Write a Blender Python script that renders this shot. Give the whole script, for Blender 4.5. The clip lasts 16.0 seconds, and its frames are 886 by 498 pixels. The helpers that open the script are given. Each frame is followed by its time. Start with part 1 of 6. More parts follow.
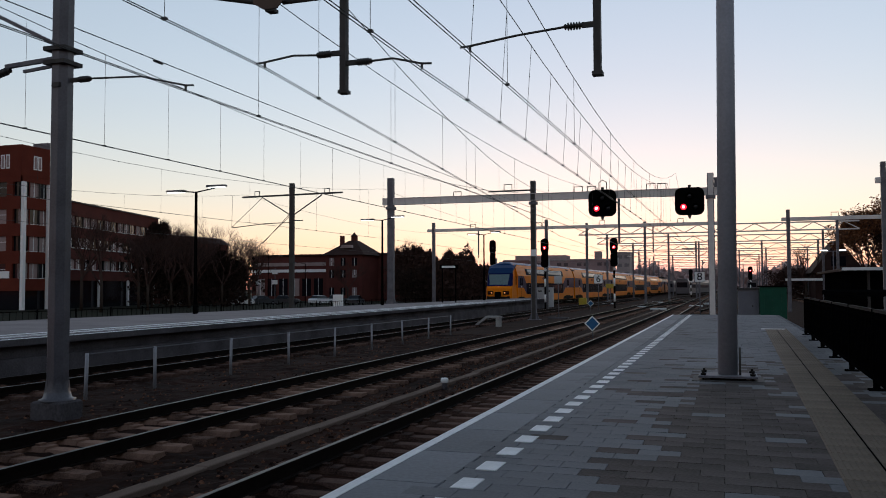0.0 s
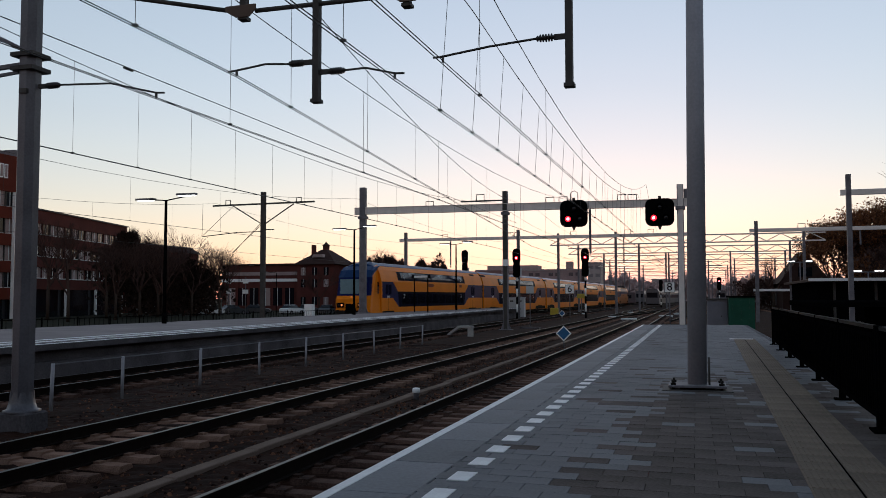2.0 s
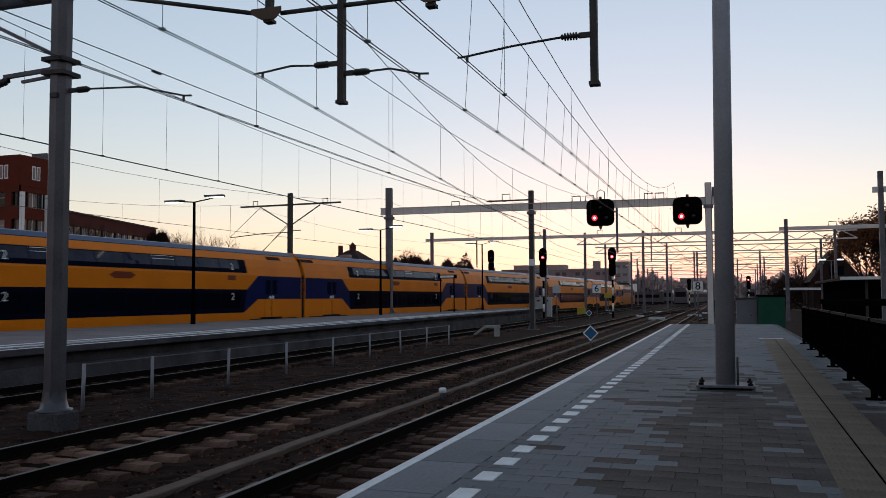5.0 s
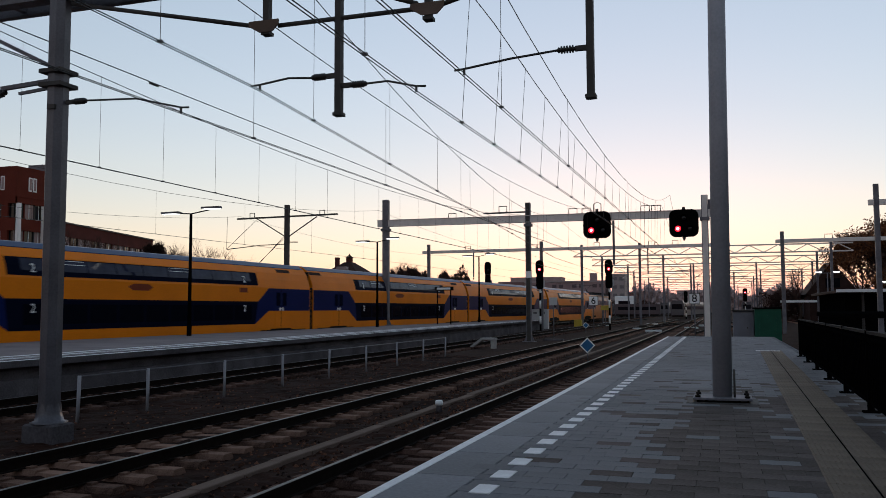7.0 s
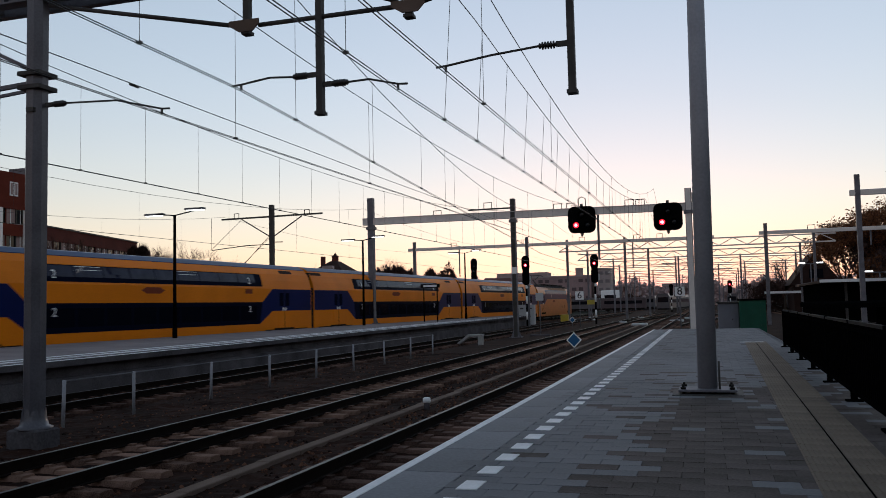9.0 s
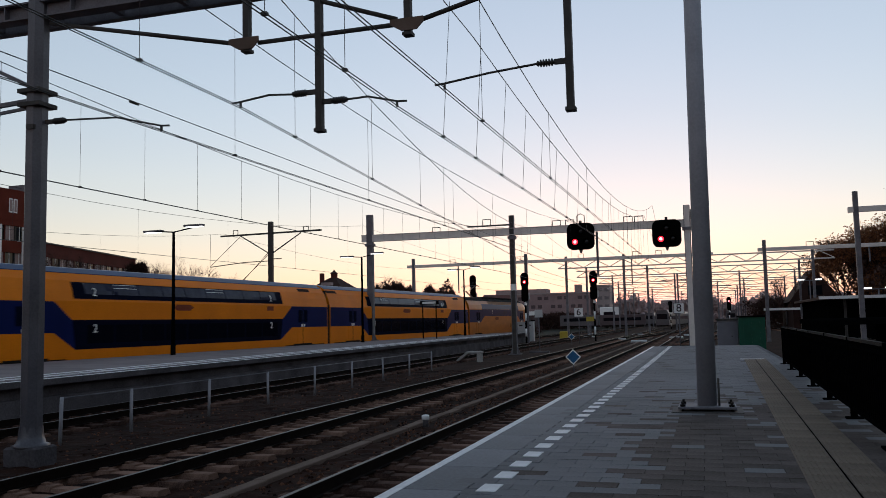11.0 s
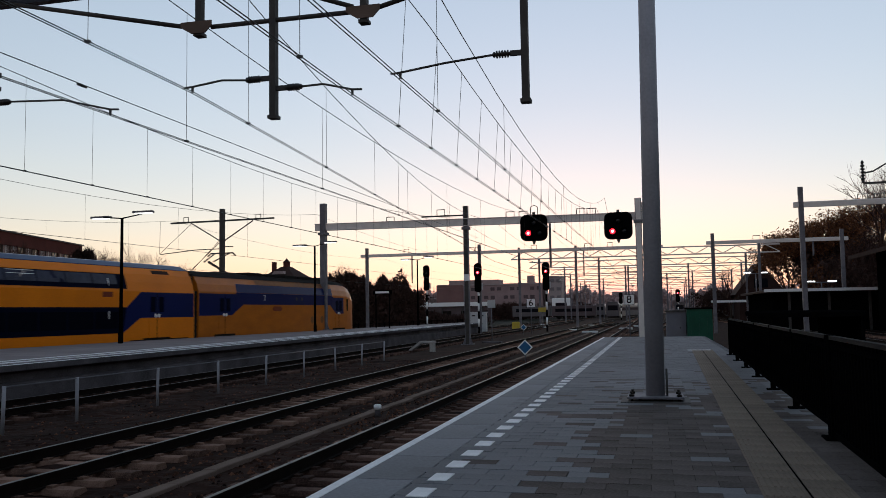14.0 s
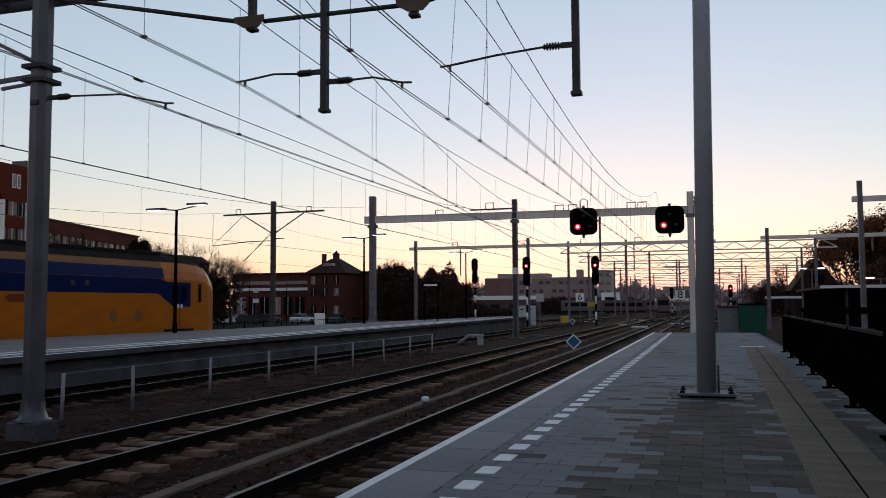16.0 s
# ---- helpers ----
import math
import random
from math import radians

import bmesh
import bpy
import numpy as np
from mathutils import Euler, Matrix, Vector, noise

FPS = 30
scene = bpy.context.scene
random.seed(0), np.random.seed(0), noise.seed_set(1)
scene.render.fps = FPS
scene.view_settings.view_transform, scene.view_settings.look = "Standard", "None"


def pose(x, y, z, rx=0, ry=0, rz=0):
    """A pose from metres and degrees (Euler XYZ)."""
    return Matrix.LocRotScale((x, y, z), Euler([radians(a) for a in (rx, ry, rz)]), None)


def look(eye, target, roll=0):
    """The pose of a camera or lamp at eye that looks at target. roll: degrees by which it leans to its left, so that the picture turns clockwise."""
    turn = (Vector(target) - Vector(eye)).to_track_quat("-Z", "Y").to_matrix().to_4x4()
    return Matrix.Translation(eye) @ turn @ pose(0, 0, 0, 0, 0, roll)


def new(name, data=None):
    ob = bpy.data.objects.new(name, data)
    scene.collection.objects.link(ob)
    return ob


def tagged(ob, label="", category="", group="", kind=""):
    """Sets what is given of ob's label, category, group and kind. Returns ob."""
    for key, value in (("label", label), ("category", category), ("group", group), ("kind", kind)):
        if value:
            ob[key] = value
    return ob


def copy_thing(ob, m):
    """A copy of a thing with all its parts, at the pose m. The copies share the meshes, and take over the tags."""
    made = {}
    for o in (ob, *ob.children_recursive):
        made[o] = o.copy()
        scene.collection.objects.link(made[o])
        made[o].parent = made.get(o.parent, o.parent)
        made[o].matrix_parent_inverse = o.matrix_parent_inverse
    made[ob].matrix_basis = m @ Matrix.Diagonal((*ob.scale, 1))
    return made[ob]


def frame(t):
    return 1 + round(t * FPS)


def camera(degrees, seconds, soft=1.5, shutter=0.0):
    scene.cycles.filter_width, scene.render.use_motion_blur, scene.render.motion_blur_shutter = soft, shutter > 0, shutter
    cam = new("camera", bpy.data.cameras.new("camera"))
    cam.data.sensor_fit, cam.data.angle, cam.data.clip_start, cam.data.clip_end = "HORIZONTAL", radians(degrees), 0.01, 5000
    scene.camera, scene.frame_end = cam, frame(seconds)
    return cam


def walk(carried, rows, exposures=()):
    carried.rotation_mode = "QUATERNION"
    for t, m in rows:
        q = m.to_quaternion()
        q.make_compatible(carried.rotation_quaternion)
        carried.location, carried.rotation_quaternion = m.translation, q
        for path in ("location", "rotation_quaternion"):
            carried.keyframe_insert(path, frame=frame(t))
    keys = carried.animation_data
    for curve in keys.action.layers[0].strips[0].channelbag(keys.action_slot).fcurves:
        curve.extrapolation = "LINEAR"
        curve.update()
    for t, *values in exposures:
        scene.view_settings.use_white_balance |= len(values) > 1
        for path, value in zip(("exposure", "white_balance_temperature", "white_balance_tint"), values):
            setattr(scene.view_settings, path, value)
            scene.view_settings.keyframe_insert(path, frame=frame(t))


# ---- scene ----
cam = camera(55.0, 16.0, soft=0.85, shutter=0.4)
PATH = [
    (0, pose(0.022, 0, 1.95, 92.61, 0, 18.39) @ pose(0, 0, 0, 0, 0, -0.25)),
    (0.5, pose(0.015, 0, 1.95, 92.02, 0, 18.86) @ pose(0, 0, 0, 0, 0, 0.51)),
    (1, pose(0.017, 0, 1.95, 92.45, 0, 18.23) @ pose(0, 0, 0, 0, 0, 0.88)),
    (1.5, pose(0.019, 0, 1.95, 93.11, 0, 18.48) @ pose(0, 0, 0, 0, 0, 0.77)),
    (2, pose(0.021, 0, 1.95, 93.26, 0, 16.51) @ pose(0, 0, 0, 0, 0, -0.14)),
    (2.5, pose(0.031, 0, 1.95, 94.11, 0, 19.14) @ pose(0, 0, 0, 0, 0, 0.36)),
    (3, pose(0.033, 0, 1.95, 94.04, 0, 18.98) @ pose(0, 0, 0, 0, 0, -0.14)),
    (3.5, pose(0.041, 0, 1.95, 93.13, 0, 19.08) @ pose(0, 0, 0, 0, 0, -0.61)),
    (4, pose(0.040, 0, 1.95, 93.05, 0, 17.63) @ pose(0, 0, 0, 0, 0, 0.24)),
    (4.2, pose(0.035, 0, 1.95, 93.05, 0, 17.99) @ pose(0, 0, 0, 0, 0, 0.36)),
    (6.3, pose(0.037, 0, 1.95, 93.69, 0, 18.05) @ pose(0, 0, 0, 0, 0, -0.90)),
    (6.5, pose(0.035, 0, 1.95, 94.04, 0, 18.09) @ pose(0, 0, 0, 0, 0, -0.58)),
    (7, pose(0.037, 0, 1.95, 94.07, 0, 18.06) @ pose(0, 0, 0, 0, 0, -0.25)),
    (7.5, pose(0.040, 0, 1.95, 94.14, 0, 18.16) @ pose(0, 0, 0, 0, 0, -0.46)),
    (8, pose(0.049, 0, 1.95, 94.95, 0, 18.44) @ pose(0, 0, 0, 0, 0, -0.49)),
    (8.5, pose(0.050, 0, 1.95, 93.74, 0, 17.89) @ pose(0, 0, 0, 0, 0, -1.12)),
    (9, pose(0.056, 0, 1.95, 93.87, 0, 17.11) @ pose(0, 0, 0, 0, 0, -1.30)),
    (9.5, pose(0.059, 0, 1.95, 94.80, 0, 16.77) @ pose(0, 0, 0, 0, 0, -1.43)),
    (12, pose(0.059, 0, 1.95, 94.93, 0, 17.65) @ pose(0, 0, 0, 0, 0, -0.74)),
    (12.5, pose(0.055, 0, 1.95, 94.09, 0, 17.65) @ pose(0, 0, 0, 0, 0, 0.30)),
    (13, pose(0.057, 0, 1.95, 93.30, 0, 17.15) @ pose(0, 0, 0, 0, 0, -0.86)),
    (13.5, pose(0.054, 0, 1.95, 93.97, 0, 17.22) @ pose(0, 0, 0, 0, 0, -0.87)),
    (14, pose(0.056, 0, 1.95, 94.26, 0, 13.91) @ pose(0, 0, 0, 0, 0, -0.92)),
    (14.5, pose(0.054, 0, 1.95, 93.61, 0, 15.51) @ pose(0, 0, 0, 0, 0, -0.72)),
    (15, pose(0.069, 0, 1.95, 93.56, 0, 15.69) @ pose(0, 0, 0, 0, 0, -0.73)),
    (15.5, pose(0.065, 0, 1.95, 93.63, 0, 15.84) @ pose(0, 0, 0, 0, 0, -0.71)),
    (16, pose(0.055, 0, 1.95, 93.83, 0, 17.19) @ pose(0, 0, 0, 0, 0, -0.33)),
]
walk(cam, PATH, exposures=((0, 2.7, 5900, 9.5), (16, 2.7, 5900, 9.5)))

# ---- light: clear sky just after sunset, the glow ahead and to the right ----
world = bpy.data.worlds.new("world")
scene.world = world
world.use_nodes = True
wn, wl = world.node_tree.nodes, world.node_tree.links
wn.clear()
sky = wn.new("ShaderNodeTexSky")
sky.sky_type = "NISHITA"
sky.sun_disc = False
sky.sun_elevation = radians(-0.6)
sky.sun_rotation = radians(-6)
sky.altitude = 0
sky.air_density, sky.dust_density, sky.ozone_density = 1.1, 0.25, 1.6
bg = wn.new("ShaderNodeBackground")
bg.inputs["Strength"].default_value = 0.138
out = wn.new("ShaderNodeOutputWorld")
hs_node = wn.new("ShaderNodeHueSaturation")
hs_node.inputs["Hue"].default_value = 0.487
hs_node.inputs["Saturation"].default_value = 0.86
wl.new(sky.outputs[0], hs_node.inputs["Color"])
thin = wn.new("ShaderNodeGamma")
thin.inputs["Gamma"].default_value = 0.63
wl.new(hs_node.outputs[0], thin.inputs[0])
wl.new(thin.outputs[0], bg.inputs[0])
wl.new(bg.outputs[0], out.inputs[0])
sun = new("sun", bpy.data.lights.new("sun", "SUN"))
sun.data.energy, sun.data.angle, sun.data.color = 0.01, radians(12), (1.0, 0.75, 0.5)
sun.matrix_world = look((0, 0, 0), (math.sin(radians(6)), -math.cos(radians(6)), -0.08))


# ---- materials ----
def mat(name, a, b=None, rough=0.7, metal=0.0, size=4.0, fine=60.0, bump=0.25, rand=0.0, island=0.0, emit=None, power=0.0, stretch=(1, 1, 1), spec=None):
    """Procedural surface: colours a to b over two scales of noise, grain relief, a little random per piece."""
    m = bpy.data.materials.new(name)
    m.use_nodes = True
    nt = m.node_tree
    n, l = nt.nodes, nt.links
    p = n["Principled BSDF"]
    b = b or tuple(c * 0.72 for c in a)
    tc = n.new("ShaderNodeTexCoord")
    mp = n.new("ShaderNodeMapping")
    mp.inputs["Scale"].default_value = stretch
    l.new(tc.outputs["Object"], mp.inputs[0])
    n1 = n.new("ShaderNodeTexNoise")
    n1.inputs["Scale"].default_value, n1.inputs["Detail"].default_value = size, 6
    n2 = n.new("ShaderNodeTexNoise")
    n2.inputs["Scale"].default_value, n2.inputs["Detail"].default_value = fine, 3
    l.new(mp.outputs[0], n1.inputs[0])
    l.new(mp.outputs[0], n2.inputs[0])
    mx = n.new("ShaderNodeMath")
    mx.operation = "MULTIPLY_ADD"
    l.new(n2.outputs[0], mx.inputs[0])
    mx.inputs[1].default_value = 0.5
    half = n.new("ShaderNodeMath")
    half.operation = "MULTIPLY"
    l.new(n1.outputs[0], half.inputs[0])
    half.inputs[1].default_value = 0.75
    l.new(half.outputs[0], mx.inputs[2])
    val = mx.outputs[0]
    for k, socket in ((rand, "rand"), (island, "island")):
        if k:
            src = n.new("ShaderNodeObjectInfo" if socket == "rand" else "ShaderNodeNewGeometry")
            ad = n.new("ShaderNodeMath")
            ad.operation = "MULTIPLY_ADD"
            l.new(src.outputs["Random" if socket == "rand" else "Random Per Island"], ad.inputs[0])
            ad.inputs[1].default_value = k
            l.new(val, ad.inputs[2])
            sb = n.new("ShaderNodeMath")
            sb.operation = "SUBTRACT"
            l.new(ad.outputs[0], sb.inputs[0])
            sb.inputs[1].default_value = k / 2
            val = sb.outputs[0]
    ramp = n.new("ShaderNodeValToRGB")
    ramp.color_ramp.elements[0].position, ramp.color_ramp.elements[1].position = 0.36, 0.86
    ramp.color_ramp.elements[0].color, ramp.color_ramp.elements[1].color = (*b, 1), (*a, 1)
    l.new(val, ramp.inputs[0])
    l.new(ramp.outputs[0], p.inputs["Base Color"])
    p.inputs["Roughness"].default_value, p.inputs["Metallic"].default_value = rough, metal
    p.inputs["Specular IOR Level"].default_value = spec if spec is not None else 0.06 if rough > 0.75 else 0.2 if rough > 0.45 else 0.35 if rough > 0.1 else 0.5
    if bump:
        bp = n.new("ShaderNodeBump")
        bp.inputs["Strength"].default_value, bp.inputs["Distance"].default_value = bump, 0.01
        l.new(n2.outputs[0], bp.inputs["Height"])
        l.new(bp.outputs[0], p.inputs["Normal"])
    if emit:
        p.inputs["Emission Color"].default_value = (*emit, 1)
        p.inputs["Emission Strength"].default_value = power
    return m


PAVER = mat("grey_paving", (0.125, 0.105, 0.095), (0.036, 0.029, 0.026), 0.78, size=1.3, fine=40, island=0.2)
PAVERP = mat("grey_paver", (0.125, 0.105, 0.095), (0.036, 0.029, 0.026), 0.78, size=1.3, fine=40, rand=0.2)
PAVEL = mat("blue_grey_paving", (0.17, 0.172, 0.182), (0.09, 0.09, 0.095), 0.75, size=0.7, fine=40, island=0.14)
PAVELP = mat("blue_grey_paver", (0.17, 0.172, 0.182), (0.09, 0.09, 0.095), 0.75, size=0.7, fine=40, rand=0.14)
EDGEP = mat("grey_edge_slab", (0.2, 0.205, 0.22), (0.11, 0.112, 0.12), 0.7, size=0.8, fine=30, rand=0.25)
ORNG = mat("orange_brown_print", (0.2, 0.03, 0.006), rough=0.5, bump=0)
JOINT = mat("sandy_joint", (0.115, 0.115, 0.118), (0.07, 0.069, 0.068), 0.9)
WHITE = mat("worn_white_paint", (0.84, 0.83, 0.82), (0.62, 0.61, 0.6), 0.6, size=3, fine=40)
TACT = mat("ribbed_guide_tile", (0.225, 0.18, 0.138), (0.12, 0.095, 0.073), 0.8, size=1.5, rand=0.2)
CONC = mat("weathered_concrete", (0.13, 0.117, 0.121), (0.034, 0.03, 0.032), 0.85, size=0.8, fine=25, bump=0.4)
SLEEP = mat("concrete_sleeper", (0.25, 0.15, 0.108), (0.02, 0.011, 0.009), 0.9, size=3, rand=0.3)
DECK = mat("pale_platform_deck", (0.28, 0.24, 0.235), (0.17, 0.147, 0.143), 0.8, size=0.8, fine=30)
SLEEPD = mat("oil_stained_sleeper", (0.17, 0.1, 0.075), (0.012, 0.007, 0.006), 0.9, size=3, rand=0.3)
BALL = mat("brown_ballast", (0.034, 0.0145, 0.009), (0.003, 0.0018, 0.0014), 0.95, size=0.9, fine=18, bump=1.0)
STONE = mat("ballast_stone", (0.14, 0.066, 0.04), (0.008, 0.0045, 0.0035), 0.95, size=2, island=0.7)
RUST = mat("rusty_rail_steel", (0.011, 0.007, 0.005), (0.005, 0.003, 0.0025), 0.85, 0.0, size=6)
SHINE = mat("polished_rail_head", (0.085, 0.075, 0.07), (0.035, 0.03, 0.028), 0.45, 1.0, size=3, bump=0.05)
STEEL = mat("galvanised_steel", (0.2, 0.19, 0.205), (0.095, 0.09, 0.098), 0.6, 0.2, size=3, fine=30, bump=0.1)
BEAM = mat("pale_grey_beam_paint", (0.8, 0.74, 0.68), (0.6, 0.55, 0.51), 0.6, size=2, fine=25, bump=0.1)
MASTZ = mat("mast_zinc", (0.13, 0.124, 0.138), (0.07, 0.066, 0.074), 0.36, 0.2, size=2, fine=30, bump=0.05)
POST = mat("round_post_zinc", (0.36, 0.35, 0.37), (0.25, 0.245, 0.262), 0.55, 0.1, size=2, fine=30, bump=0.1)
PLINTH = mat("pale_foundation_concrete", (0.42, 0.4, 0.375), (0.22, 0.21, 0.195), 0.85, size=1.5, fine=20, bump=0.3)
TROUGH = mat("brown_stained_concrete", (0.2, 0.145, 0.115), (0.09, 0.064, 0.05), 0.9, size=1.2, rand=0.2)
DARK = mat("weathered_dark_steel", (0.085, 0.078, 0.072), (0.04, 0.037, 0.034), 0.65, 0.3, size=3)
BLACK = mat("black_enamel", (0.004, 0.004, 0.0045), (0.002, 0.002, 0.002), 1.0, size=5, spec=0.0)
COPPER = mat("oxidised_wire", (0.06, 0.055, 0.05), rough=0.5, metal=0.5, bump=0)
PORC = mat("dark_porcelain", (0.03, 0.025, 0.022), rough=0.3, bump=0)
YEL = mat("warm_yellow_paint", (0.82, 0.228, 0.001), (0.62, 0.163, 0.001), 0.4, size=0.5, fine=20, bump=0.02, spec=0.1)
DYEL = mat("grimy_yellow_paint", (0.52, 0.148, 0.003), (0.33, 0.09, 0.003), 0.3, size=0.7, fine=9, bump=0.03, spec=0.16, stretch=(1, 1, 2.5))
GRIME = mat("brake_dust_on_yellow", (0.3, 0.12, 0.03), (0.14, 0.065, 0.03), 0.6, size=0.6, fine=8, bump=0.03)
BLUE = mat("dark_blue_paint", (0.005, 0.012, 0.085), (0.003, 0.008, 0.055), 0.3, size=0.5, fine=20, bump=0.02, spec=0.06)
ROOFB = mat("dusty_blue_roof", (0.009, 0.038, 0.125), (0.006, 0.024, 0.08), 0.36, size=0.6, fine=15, bump=0.05, spec=0.12)
GLASS = mat("dark_window_glass", (0.008, 0.010, 0.014), rough=0.08, bump=0, spec=0.3)
NAVY = mat("blue_black_band", (0.003, 0.005, 0.017), (0.002, 0.0035, 0.011), 0.5, size=0.5, bump=0.02, spec=0.01)
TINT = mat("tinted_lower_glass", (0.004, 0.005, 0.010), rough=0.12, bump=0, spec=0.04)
# upper panes: some of the sky's reflection is put into a paler base
UGLASS = mat("sky_paled_upper_glass", (0.03, 0.032, 0.06), (0.006, 0.007, 0.02), rough=0.08, size=0.8, fine=3, bump=0, spec=0.16)
# far panes: air haze put into the pale base colour
FARGL = mat("haze_paled_far_window", (0.2, 0.18, 0.185), (0.14, 0.125, 0.13), 0.5, bump=0)
# pale teal base colour stands for the sky reflected in the windscreen
SCREEN = mat("sky_paled_windscreen_glass", (0.10, 0.17, 0.19), rough=0.1, bump=0)
# underframe grime; also the dark of panels that stand for shade
BOGIE = mat("underframe_grime_and_shade", (0.02, 0.017, 0.015), (0.009, 0.008, 0.007), 0.85, size=4)
REDB = mat("dark_red_brick", (0.155, 0.038, 0.024), (0.095, 0.023, 0.015), 0.85, size=0.4, fine=12)
BROWNB = mat("brown_brick", (0.12, 0.04, 0.033), (0.07, 0.024, 0.02), 0.85, size=0.4, fine=12)
TILE = mat("dark_roof_tile", (0.05, 0.028, 0.023), (0.026, 0.015, 0.013), 0.8, size=1)
CABGREY = mat("blue_grey_cabin_paint", (0.2, 0.2, 0.225), (0.13, 0.13, 0.15), 0.6, size=1.5)
MAUVE = mat("dull_mauve_render", (0.34, 0.25, 0.245), (0.22, 0.16, 0.16), 0.85, size=0.3)
# far brick, its colour washed out to stand for haze
HAZYB = mat("haze_paled_far_brick", (0.23, 0.135, 0.125), (0.16, 0.095, 0.09), 0.85, size=0.3)
FARDARK = mat("dusky_far_cladding", (0.14, 0.108, 0.11), (0.07, 0.054, 0.056), 0.85, size=0.5)
PALE = mat("pale_render", (0.4, 0.31, 0.29), (0.25, 0.19, 0.18), 0.8, size=0.6)
DULL = mat("dull_stabled_coach_paint", (0.13, 0.115, 0.12), (0.07, 0.062, 0.066), 0.4, size=0.4)
FARGREY = mat("grey_cladding", (0.38, 0.33, 0.32), (0.26, 0.22, 0.215), 0.7, size=0.3)
# far trees: pinkish pale colour painted in place of haze in the air
HAZE = mat("haze_paled_far_trees", (0.55, 0.44, 0.43), (0.38, 0.3, 0.3), 0.9, size=0.5, island=0.4)
BARK = mat("bark", (0.06, 0.045, 0.035), (0.03, 0.022, 0.018), 0.95, size=4)
TWIG = mat("winter_twigs", (0.085, 0.05, 0.041), (0.035, 0.021, 0.018), 0.95, size=2, island=0.5)
LEAFB = mat("brown_winter_foliage", (0.24, 0.098, 0.042), (0.09, 0.043, 0.022), 0.9, size=1, island=0.6)
HEDGE = mat("evergreen_hedge", (0.05, 0.033, 0.026), (0.018, 0.013, 0.011), 0.9, size=1, island=0.6)
EARTH = mat("dull_grass_and_earth", (0.025, 0.025, 0.015), (0.01, 0.01, 0.007), 0.95, size=0.15, fine=4, bump=0.6)
GREEN = mat("green_container_paint", (0.012, 0.085, 0.05), (0.008, 0.055, 0.032), 0.5, size=2)
CABIN = mat("pale_grey_cabinet", (0.55, 0.56, 0.56), (0.42, 0.43, 0.43), 0.5, size=2)
SIGNW = mat("white_sign_plate", (0.88, 0.88, 0.86), (0.8, 0.8, 0.78), 0.45, size=4)
SIGNB = mat("blue_sign_plate", (0.025, 0.13, 0.29), (0.018, 0.09, 0.2), 0.4, size=4)
LAMPG = mat("lamp_diffuser", (0.8, 0.8, 0.78), rough=0.4, emit=(1, 0.95, 0.85), power=0.45, bump=0)
REDL = mat("red_signal_lens", (0.5, 0.01, 0.01), rough=0.2, emit=(1.0, 0.01, 0.02), power=0.5, bump=0)
REDC = mat("red_signal_core", (0.9, 0.3, 0.3), rough=0.2, emit=(1.0, 0.25, 0.28), power=1.5, bump=0)
HEADL = mat("headlight", (0.5, 0.2, 0.08), rough=0.2, emit=(1.0, 0.3, 0.08), power=0.12, bump=0)
CARW = mat("white_car_paint", (0.82, 0.82, 0.82), rough=0.3, bump=0.02)
CARD = mat("dark_car_paint", (0.05, 0.055, 0.06), rough=0.3, bump=0.02)
RUBBER = mat("rubber", (0.015, 0.015, 0.015), rough=0.8)


